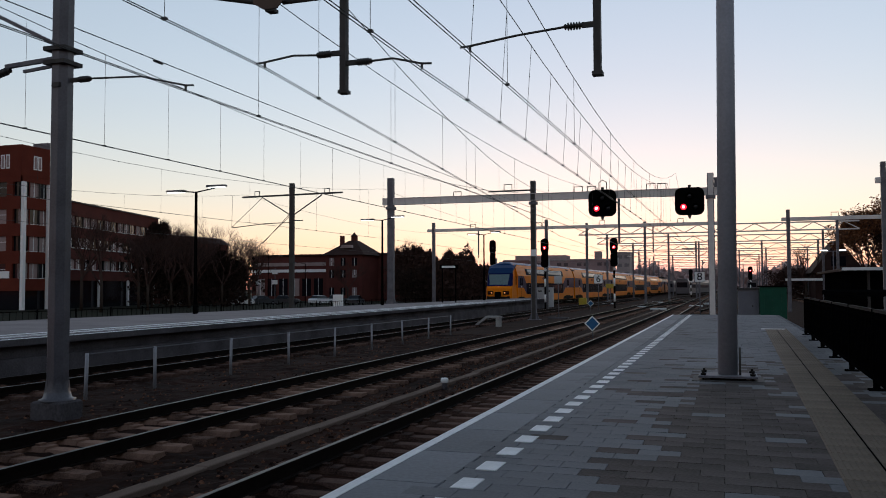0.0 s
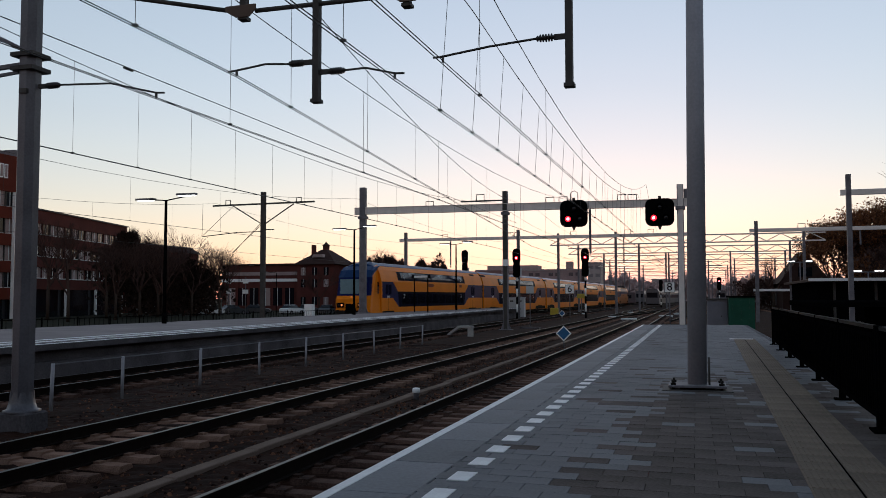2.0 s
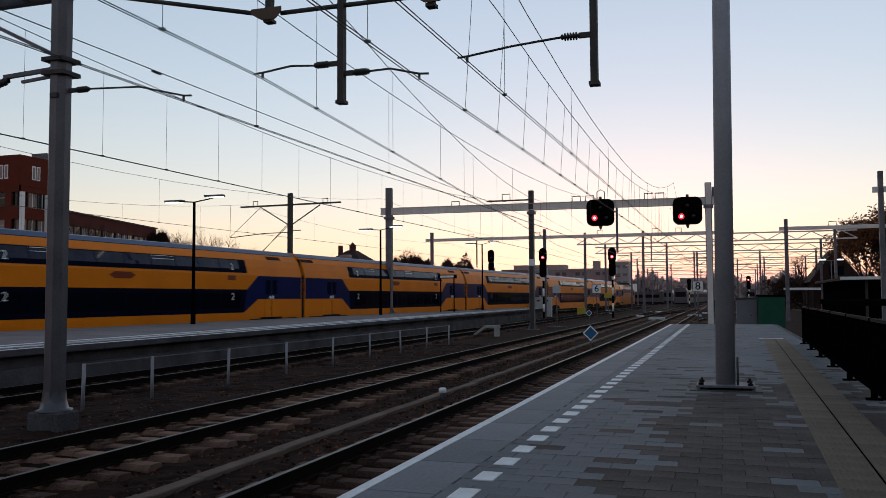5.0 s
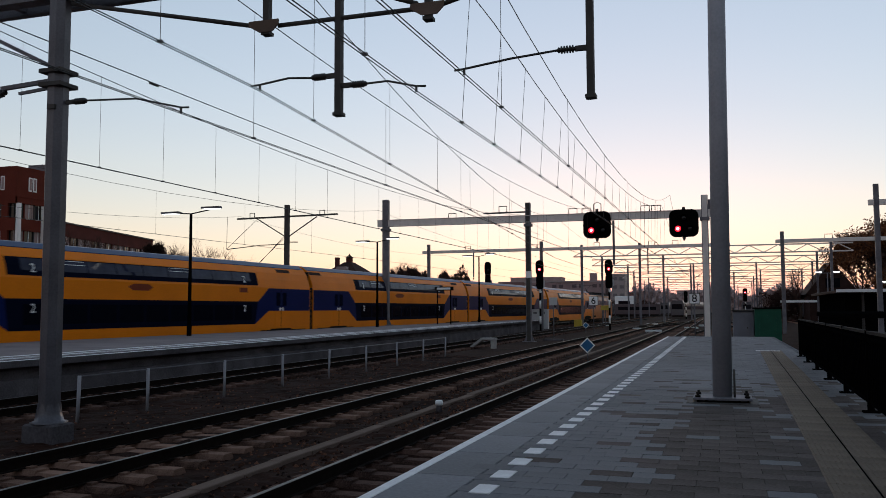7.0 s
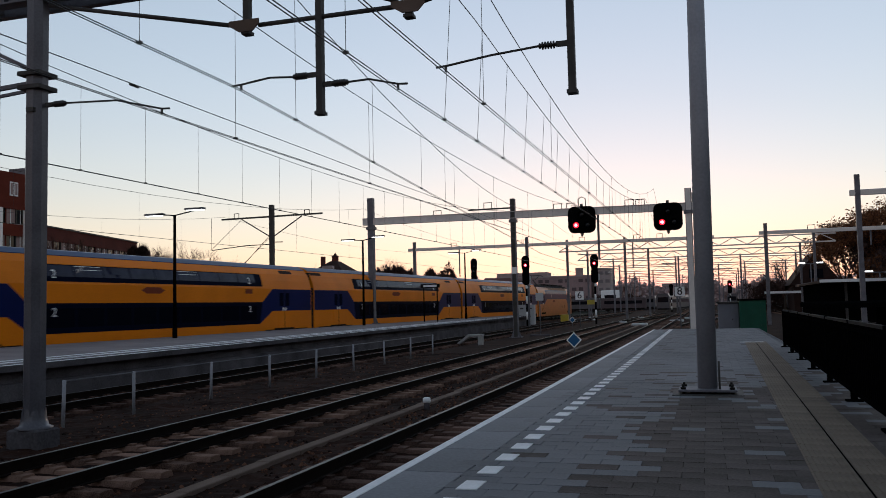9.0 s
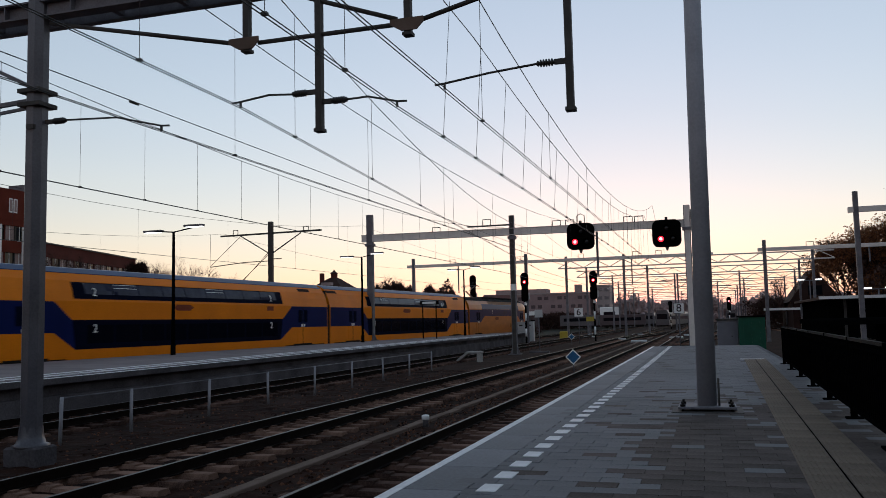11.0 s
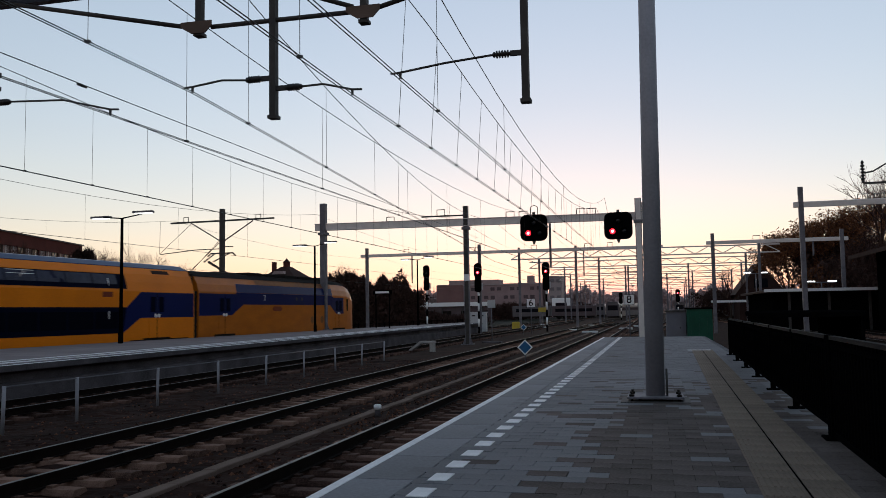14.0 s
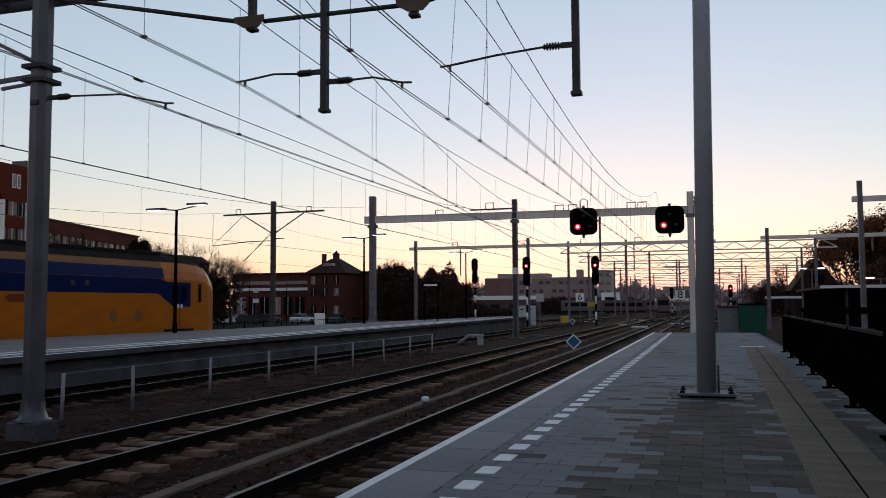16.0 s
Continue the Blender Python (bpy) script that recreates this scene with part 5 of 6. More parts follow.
for i, (x, y, h) in enumerate(((-74, 84, 13.5), (-72, 92, 11.5), (-70, 100, 12.5), (-66, 78, 12), (-65, 94, 10.5), (-68, 105, 11), (-52.5, 141, 12.2), (-66, 143, 9.0), (-84, 134, 14), (-55, 146, 11), (-72, 152, 11), (-58, 153, 12.5), (-55, 150, 11))):
    bare_tree(x, y, h, 10 + i, depth=6, thick=0.016)
thicket(-76, -68, 100, 107, lambda u: 12.4 - 4.0 * u, 3, 36000, "dark dense evergreen shrubs and ivy beside the block", HEDGE, size=(0.16, 0.42))
thicket(-52, -48, 138, 139, lambda u: 6.4, 4, 12000, "dark shrubs along the car park", HEDGE)
thicket(-54.5, -40.4, 140, 142, lambda u: 10.4 - 9.0 * max(0.0, u - 0.62), 5, 85000, "dark twiggy thicket beside the line", TWIG, size=(0.14, 0.36), wide=0.22)
thicket(-40, -31, 146, 150, lambda u: 2.9 - 1.2 * u, 6, 9000, "low dark brush by the tracks", TWIG)
thicket(-95, -70, 175, 178, lambda u: 7.0, 7, 3500, "dark far shrubs behind the square", TWIG)

# station house with a small cupola
hs = thing("station_house", "dark brick house with hipped roof and cupola", "building", at=pose(-70.1, 155, -0.62))
part("wall", Shape().box(-3.8, 3.8, -5, 5, 0, 9.1), BROWNB, hs)
part("roof", Shape().add([(-4.5, -5.6, 9.0), (4.5, -5.6, 9.0), (4.5, 5.6, 9.0), (-4.5, 5.6, 9.0), (-0.7, -0.9, 12.0), (0.7, -0.9, 12.0), (0.7, 0.9, 12.0), (-0.7, 0.9, 12.0)],
                         [(0, 1, 5, 4), (1, 2, 6, 5), (2, 3, 7, 6), (3, 0, 4, 7), (4, 5, 6, 7), (0, 3, 2, 1)]), TILE, hs, "dark hipped tile roof")
cu = part("cupola", Shape().box(-0.5, 0.5, -0.5, 0.5, 11.9, 12.9), BROWNB, hs)
part("cupola_roof", Shape().lathe([(0.85, 12.9), (0.45, 13.2), (0.08, 13.6), (0.0, 13.8)], (0, 0, 0), n=8), TILE, cu)
part("dormer", Shape().prism([(-1.3, 10.4), (1.3, 10.4), (0.9, 11.0), (-0.9, 11.0)], "y", -3.9, -2.5), PALE, hs, "low pale dormer")
part("chimney", Shape().box(-2.7, -2.1, -1, 0, 9.8, 13.0), BROWNB, hs)
for i in range(3):
    for z in (1.2, 4.6, 6.9):
        w = part("window", Shape().box(-3.0 + i * 2.4, -2.0 + i * 2.4, -5.06, -5.0, z, z + 1.5), PALE if (i + int(z)) % 3 == 0 else GLASS, hs)
        part("frame", Shape().box(-2.54 + i * 2.4, -2.46 + i * 2.4, -5.1, -5.06, z, z + 1.5), SIGNW, w)
sh_ = thing("shop_building", "low flat-roofed brick shop with pale fascia", "building", at=pose(-83, 163, -0.62))
part("wall", Shape().box(-12, 25, -5, 5, 0, 9.2), BROWNB, sh_)
part("fascia", Shape().box(-12.1, 8.1, -5.15, -5.0, 7.2, 7.9), PALE, sh_, "pale fascia band")
part("roof_edge", Shape().box(-12.3, 25.3, -5.3, 5.3, 9.2, 9.6), TILE, sh_)
for i in range(7):
    w = part("window", Shape().box(-11 + i * 2.7, -9 + i * 2.7, -5.08, -5.0, 1.0, 4.6), PALE if i % 3 == 0 else GLASS, sh_)
    part("frame", Shape().box(-10.04 + i * 2.7, -9.96 + i * 2.7, -5.12, -5.08, 1.0, 4.6), SIGNW, w)
part("fascia", Shape().box(-12.1, 6.0, -5.2, -5.0, 5.9, 6.5), SIGNW, sh_, "white awning board")
tk = thing("utility_box", "white utility box on the car park", "cabinet", at=pose(-47.5, 100, -0.62))
part("body", Shape().slab(-0.55, 0.55, -0.4, 0.4, 0.1, 1.75, 0.03), SIGNW, tk)
part("base", Shape().box(-0.5, 0.5, -0.35, 0.35, 0, 0.1), CONC, tk)
for x, y in ((-67.5, 114), (-63.5, 112)):
    ps = thing("parking_sign", "white square signs on a thin post", "sign", at=pose(x, y, -0.62))
    part("post", Shape().tube((0, 0, 0), (0, 0, 5.6), 0.05, n=8), STEEL, ps)
    for z in (3.2, 4.7):
        part("plate", Shape().slab(-0.45, 0.45, -0.06, -0.03, z, z + 0.6, 0.01), SIGNW, ps)
for x, y, h in ((-58.5, 112, 6.2), (-75, 130, 8.5), (-64, 118, 7.5)):
    sl = thing("street_lamp", "thin street lamp on the station square", "street lamp", at=pose(x, y, -0.62))
    part("pole", Shape().tube((0, 0, 0), (0, 0, h), 0.07, 0.05, n=8), BLACK, sl)
    part("arm", Shape().tube((0, 0, h), (-1.6, 0, h + 0.15), 0.035, n=6), BLACK, sl)
    part("head", Shape().slab(-2.3, -1.5, -0.12, 0.12, h + 0.1, h + 0.2, 0.02), STEEL, sl)


def far_block(x, y, w, d, h, floors, cols, wall, label, pane=FARGL, skip=-1):
    th = thing("office_building", label, "building", at=pose(x, y, -0.62), group="far buildings")
    part("wall", Shape().box(-w / 2, w / 2, 0, d, 0, h), wall, th)
    part("roof_edge", Shape().box(-w / 2 - 0.2, w / 2 + 0.2, -0.2, d, h, h + 0.5), FARGREY, th)
    fh = h / floors
    for f in range(floors):
        for i in range(cols):
            a = -w / 2 + w * (i + 0.18) / cols
            if (i * 7 + f * 5) % 3 == skip:
                continue
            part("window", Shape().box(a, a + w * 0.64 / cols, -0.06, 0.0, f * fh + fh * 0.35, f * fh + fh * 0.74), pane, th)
    return th


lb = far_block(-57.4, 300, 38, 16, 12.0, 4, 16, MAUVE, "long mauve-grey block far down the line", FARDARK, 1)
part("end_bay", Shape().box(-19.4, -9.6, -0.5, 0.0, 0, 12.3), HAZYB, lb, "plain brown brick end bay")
part("penthouse", Shape().box(-15.5, 3.0, 3, 12, 12.5, 14.1), PALE, lb, "set-back roof storey")
part("lift_tower", Shape().box(13.4, 15.6, 2, 6, 12.5, 15.2), PALE, lb)

# low dark sheds, stabled wagons and scrub between the yard and the far block
shed = thing("goods_shed", "low dark shed with a long pale roof edge beside the yard", "shed", at=pose(-57.0, 231, -0.62))
part("wall", Shape().box(-13.5, 11.8, 0.6, 9, 0, 4.0), FARDARK, shed)
part("roof", Shape().slab(-14, 12.2, 0, 10, 4.15, 4.6, 0.08), FARDARK, shed)
part("roof_edge", Shape().box(-14, 12.2, -0.15, -0.001, 4.2, 5.3), SIGNW, shed, "pale roof edge")
for i in range(5):
    part("post", Shape().box(-12.5 + i * 5.8, -12.2 + i * 5.8, 0.05, 0.35, 0, 4.15), DARK, shed)
    part("door", Shape().box(-11.0 + i * 5.2, -8.6 + i * 5.2, 0.54, 0.6, 0.0, 2.9), BOGIE, shed)


def wagon(x, y, ln, h, m, label):
    th = thing("stabled_wagon", label, "wagon", at=pose(x, y, -0.45, 0, 0, 0), group="wagons in the yard")
    part("body", Shape().slab(-ln / 2, ln / 2, -1.4, 1.4, 0.9, h, 0.15), m, th)
    part("underframe", Shape().box(-ln / 2 + 0.4, ln / 2 - 0.4, -1.2, 1.2, 0.5, 0.9), BOGIE, th)
    part("window_band", Shape().box(-ln / 2 + 1, ln / 2 - 1, -1.42, -1.4, h * 0.55, h * 0.78), GLASS, th)
    for u in (-ln / 2 + 1.8, ln / 2 - 1.8):
        part("wheelset", Shape().tube((u, -1.0, 0.45), (u, 1.0, 0.45), 0.45, n=14), BOGIE, th)


wagon(-33.2, 236, 10.5, 3.8, DULL, "dull grey wagon standing in the far yard")
wagon(-21.6, 236, 12.0, 3.7, FARDARK, "dark wagon standing in the far yard")
wagon(-25.8, 244, 5.2, 5.9, SIGNW, "white van-bodied wagon behind the dark ones")
thicket(-45, -37, 240, 246, lambda u: 4.6 + 0.8 * math.sin(u * 19), 57, 9000, "grey winter scrub beside the goods shed", TWIG, size=(0.2, 0.5))
thicket(-72, -20, 262, 268, lambda u: 4.2 + 1.0 * math.sin(u * 33), 58, 16000, "dark winter scrub before the far block", TWIG, size=(0.25, 0.6))
far_block(-33.8, 300, 4.6, 12, 14.3, 5, 2, FARGREY, "narrow grey block beside the long pale one")
far_block(-8, 480, 30, 14, 12.0, 3, 7, FARGREY, "hazy grey block at the end of the yard")
# tree lines at the horizon, with the haze in their colour
thicket(-40, 60, 400, 410, lambda u: 12 + 2.5 * math.sin(u * 21), 9, 26000, "line of far winter trees coloured pale for haze", HAZE, size=(0.5, 1.4))
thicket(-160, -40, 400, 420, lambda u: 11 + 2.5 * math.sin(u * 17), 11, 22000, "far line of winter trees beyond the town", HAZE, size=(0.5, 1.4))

# stabled grey train far down the yard
sttr = thing("stabled_train", "dark grey train standing far down the yard", "train", at=pose(-9.0, 190, 0, 0, 0, -3))
part("body", Shape().prism([(-1.4, 0.5), (1.4, 0.5), (1.4, 3.0), (1.0, 3.7), (-1.0, 3.7), (-1.4, 3.0)], "y", 0, 75), DULL, sttr)
part("window_band", Shape().box(1.4, 1.41, 0.5, 74.5, 1.7, 2.5), GLASS, sttr)
part("front_window", Shape().box(-1.1, 1.1, -0.02, 0.0, 1.8, 2.9), GLASS, sttr)
part("underframe", Shape().box(-1.2, 1.2, 0.5, 74.5, 0.2, 0.5), BOGIE, sttr)

# ---- right of the platform: canopy, house, trees ----
cn = thing("platform_canopy", "low dark canopy building with pale roof edge", "shelter", at=pose(0, 0, -0.3))
part("roof", Shape().slab(9.3, 34, 78, 100, 3.5, 3.75, 0.05), TILE, cn)
part("roof_edge", Shape().box(9.2, 34, 77.85, 78.0, 3.55, 3.8), SIGNW, cn, "pale roof edge")
part("wall", Shape().box(10.0, 34, 79.2, 99, 0, 3.5), BLACK, cn)
for i in range(7):
    part("post", Shape().box(11.2 + i * 3.2, 11.4 + i * 3.2, 78.6, 78.8, 0, 3.5), DARK, cn)
c2 = thing("platform_canopy", "nearer dark canopy with sloping pale edge", "shelter", at=pose(0, 0, -0.66))
part("roof", Shape().prism([(15.6, 6.7), (19, 7.6), (34, 7.6), (34, 7.2), (19, 7.2), (15.6, 6.4)], "y", 62, 76), TILE, c2)
part("roof_edge", Shape().prism([(15.6, 6.72), (19, 7.62), (34, 7.62), (34, 7.45), (19, 7.42), (15.6, 6.5)], "y", 61.85, 62), SIGNW, c2, "pale roof edge")
part("wall", Shape().box(17.5, 34, 66, 75, 0, 7.2), BLACK, c2)
ho = thing("gabled_house", "dark house with a steep gable roof", "building", at=pose(16.0, 140, -0.62))
part("wall", Shape().box(-3.2, 3.2, 0, 12, 0, 4.9), TILE, ho)
part("roof", Shape().prism([(-3.8, 4.6), (0, 9.6), (3.8, 4.6)], "y", -0.5, 12.5), TILE, ho, "steep dark tile roof")
part("awning_edge", Shape().box(-7.5, 3.0, -1.6, -1.4, 3.4, 3.75), SIGNW, ho, "long pale awning edge")
part("window", Shape().box(-1, 1, -0.56, -0.5, 5.6, 7.0), GLASS, ho)
bare_tree(11.5, 140, 10.5, 40, "dark bare tree beside the gabled house", depth=5)
bare_tree(23.5, 120, 12.5, 41, "tree with withered brown leaves behind the sidings", depth=5, leaves=9000)
bare_tree(19.8, 118, 9.5, 42, "small tree with withered brown leaves", depth=5, leaves=6000)
bare_tree(24.0, 98, 20.5, 43, "tall bare tree above the canopy roof", depth=6, thick=0.015)
bare_tree(29.5, 96, 20.0, 44, "tall bare tree above the canopy roof", depth=6, thick=0.015)
for i, (x, y, h) in enumerate(((17.3, 121, 14.0), (22.0, 119, 17.0), (27, 117, 18.5), (33.0, 116, 19))):
    bare_tree(x, y, h, 90 + i, "large tree holding withered brown leaves", depth=6, thick=0.016, leaves=12000)
thicket(19, 40, 120, 116, lambda u: 11.5 + 3.0 * u + 1.2 * math.sin(u * 7), 14, 36000, "dark brown wall of winter trees beside the line", TWIG, size=(0.15, 0.4))
thicket(20, 40, 108, 104, lambda u: 9.0 + 2 * math.sin(u * 9), 12, 20000, "dark winter bushes behind the canopy", TWIG)
thicket(8, 14, 150, 152, lambda u: 6.5, 13, 8000, "dark shrubs near the gabled house", TWIG)
for x, y, h in ((16.3, 92, 4.6), (12.3, 112, 6.4)):
    sl = thing("yard_lamp", "small twin yard lamp beside the sidings", "street lamp", at=pose(x, y, -0.3))
    part("pole", Shape().tube((0, 0, 0), (0, 0, h), 0.08, 0.06, n=8), STEEL, sl)
    part("cross_arm", Shape().box(-1.3, 1.3, -0.06, 0.06, h, h + 0.1), STEEL, sl)
    for s in (-1, 1):
        part("lamp_head", Shape().slab(s * 1.0 - 0.4, s * 1.0 + 0.4, -0.12, 0.12, h + 0.1, h + 0.22, 0.02), LAMPG, sl)

# distant yard: parked coaches, huts, lamp masts
def stabled(x, y, length, rz, paint, label):
    th = thing("stabled_train", label, "train", at=pose(x, y, 0, 0, 0, rz), group="stabled trains")
    n = max(1, round(length / 26))
    for i in range(n):
        a, b = i * 26.2 + 0.2, i * 26.2 + 25.8
        bd = part("coach_body", Shape().prism([(-1.4, 0.5), (1.4, 0.5), (1.4, 3.0), (1.0, 3.7), (-1.0, 3.7), (-1.4, 3.0)], "y", a, b), paint, th)
        part("window_band", Shape().box(-1.415, -1.4, a + 1, b - 1, 1.7, 2.5).box(1.4, 1.415, a + 1, b - 1, 1.7, 2.5), GLASS, bd)
        part("front_window", Shape().box(-1.0, 1.0, a - 0.015, a, 1.8, 2.9), GLASS, bd)
        part("underframe", Shape().box(-1.2, 1.2, a + 1, b - 1, 0.2, 0.5), BOGIE, bd)


stabled(6.5, 240, 80, -2, DULL, "grey coaches stabled far down the yard")
stabled(-16.0, 260, 80, -2, DULL, "dull grey coaches stabled far down the yard")
stabled(14.0, 150, 52, 0, DULL, "grey coaches stabled on the siding")
for x, y, h in ((-4.0, 140, 9.5), (2.5, 175, 9.5), (-12, 210, 10), (8, 210, 10), (-20, 240, 10), (0, 260, 11), (12, 300, 11), (-28, 300, 12), (-8, 320, 12), (20, 260, 11), (24, 200, 10)):
    ym = thing("catenary_mast", "thin steel overhead line mast in the yard", "mast", at=pose(x, y, -0.4), group="yard masts")
    part("mast", Shape().box(-0.13, 0.13, -0.13, 0.13, 0, h), STEEL, ym)
    part("cross_arm", Shape().bar((-2.6, 0, h - 1.1), (2.6, 0, h - 1.1), 0.13), STEEL, ym)
    for s in (-1, 1):
        part("strut", Shape().bar((s * 0.12, 0, h - 2.4), (s * 1.9, 0, h - 1.15), 0.08), STEEL, ym)
for x, y in ((-2.4, 150), (4.2, 165), (-7, 185), (1.2, 205)):
    post_signal(x, y, 3.6, 5.6, x > 0)

for i, (x, y, h) in enumerate(((-66, 86, 11), (-70, 96, 12), (-69.5, 108, 13.5), (-66, 109, 11.5), (-78, 112, 15), (-76, 100, 12))):
    bare_tree(x, y, h, 70 + i, "bare winter tree in front of the brick block", depth=6, thick=0.016)
thicket(42, 60, 62, 210, lambda u: 11 + 2 * math.sin(u * 15), 21, 14000, "dark belt of winter trees beyond the sidings", TWIG, size=(0.3, 0.9))
thicket(60, 75, 210, 400, lambda u: 12 + 2 * math.sin(u * 15), 22, 9000, "dark belt of winter trees far beyond the yard", TWIG, size=(0.5, 1.2))

thicket(-270, -120, 230, 330, lambda u: 12 + 2 * math.sin(u * 19), 23, 16000, "far dark tree line behind the town", TWIG, size=(0.4, 1.0))

# ---- the double-deck train: driving trailer, four coaches, motor car ----
CL, LM = 27.87, 21.7
HW = 1.42
PROF = [(HW, 0.45), (HW, 3.2), (1.31, 3.66), (1.17, 4.05), (0.93, 4.38), (0.55, 4.6), (0.0, 4.68)]
FULL = PROF + [(-x, z) for x, z in reversed(PROF[:-1])]


def band(sgn, pts, out=0.006, x=HW):
    """A thin panel on the flat side of the body; pts are (y, z)."""
    a, b = sgn * x, sgn * (x + out)
    return Shape().prism(pts, "x", min(a, b), max(a, b))


def slope_x(z):
    for (xa, za), (xb, zb) in zip(PROF[1:], PROF[2:]):
        if za <= z <= zb:
            return xa + (xb - xa) * (z - za) / (zb - za)
    return HW


def sloped(sgn, y0, y1, z0, z1, out):
    """A panel lying on the inward-leaning upper side."""
    sh = Shape()
    zs = [z0] + [z for _, z in PROF if z0 < z < z1] + [z1]
    for za, zb in zip(zs, zs[1:]):
        vs = [(sgn * (slope_x(z) + d), y, z) for d in (-0.02, out) for z in (za, zb) for y in (y0, y1)]
        sh.add(vs, [(0, 1, 3, 2), (4, 6, 7, 5), (0, 4, 5, 1), (2, 3, 7, 6), (0, 2, 6, 4), (1, 5, 7, 3)])
    return sh


DIG2, DIG1 = text_mesh("2", 0.5), text_mesh("1", 0.5)


def side_text(me, sgn, y, z, parent, x=HW + 0.014):
    part("class_digit", me, SIGNW, parent, "white class number", at=pose(sgn * x, y, z, 90, 0, 90 * sgn))


def bogie(parent, y):
    b = part("bogie", Shape().box(-1.05, 1.05, y - 1.75, y + 1.75, 0.42, 0.72).box(-1.12, -0.95, y - 1.6, y + 1.6, 0.3, 0.62).box(0.95, 1.12, y - 1.6, y + 1.6, 0.3, 0.62), BOGIE, parent, "grimy steel bogie")
    for dy in (-1.28, 1.28):
        for s in (-1, 1):
            part("wheel", Shape().tube((s * 0.7, y + dy, 0.46), (s * 0.83, y + dy, 0.46), 0.455, n=18), BOGIE, b)


def end_door(parent, sgn, y, yl, paint=None):
    """Plug doors of one entrance: leaves, seam, painted step shade and round mark."""
    for d in (-0.33, 0.33):
        lf = part("door_leaf", band(sgn, [(y + d - 0.32, 0.95), (y + d + 0.32, 0.95), (y + d + 0.32, 1.915), (y + d - 0.32, 1.915)], 0.012), paint or YEL, parent, "yellow lower door leaf")
        part("door_window", band(sgn, [(y + d - 0.2, 2.2), (y + d + 0.2, 2.2), (y + d + 0.2, 2.95), (y + d - 0.2, 2.95)], 0.022), NAVY, lf)
        part("door_mark", Shape().lathe([(0.0, 0.004), (0.1, 0.0)], (sgn * (HW + 0.022), y + d * 0.4, 2.02), (sgn, 0, 0), n=10), SIGNW, lf)
    part("door_seam", band(sgn, [(y - 0.02, 0.9), (y + 0.02, 0.9), (y + 0.02, 3.15), (y - 0.02, 3.15)], 0.016), BOGIE, parent)
    # flat dark panel on the side stands for the shaded step recess
    part("step_recess", band(sgn, [(y - 1.1, 0.7), (y + 1.1, 0.7), (y + 1.1, 0.93), (y - 1.1, 0.93)], 0.01), BOGIE, parent, "dark panel painted for the shade in the step recess")


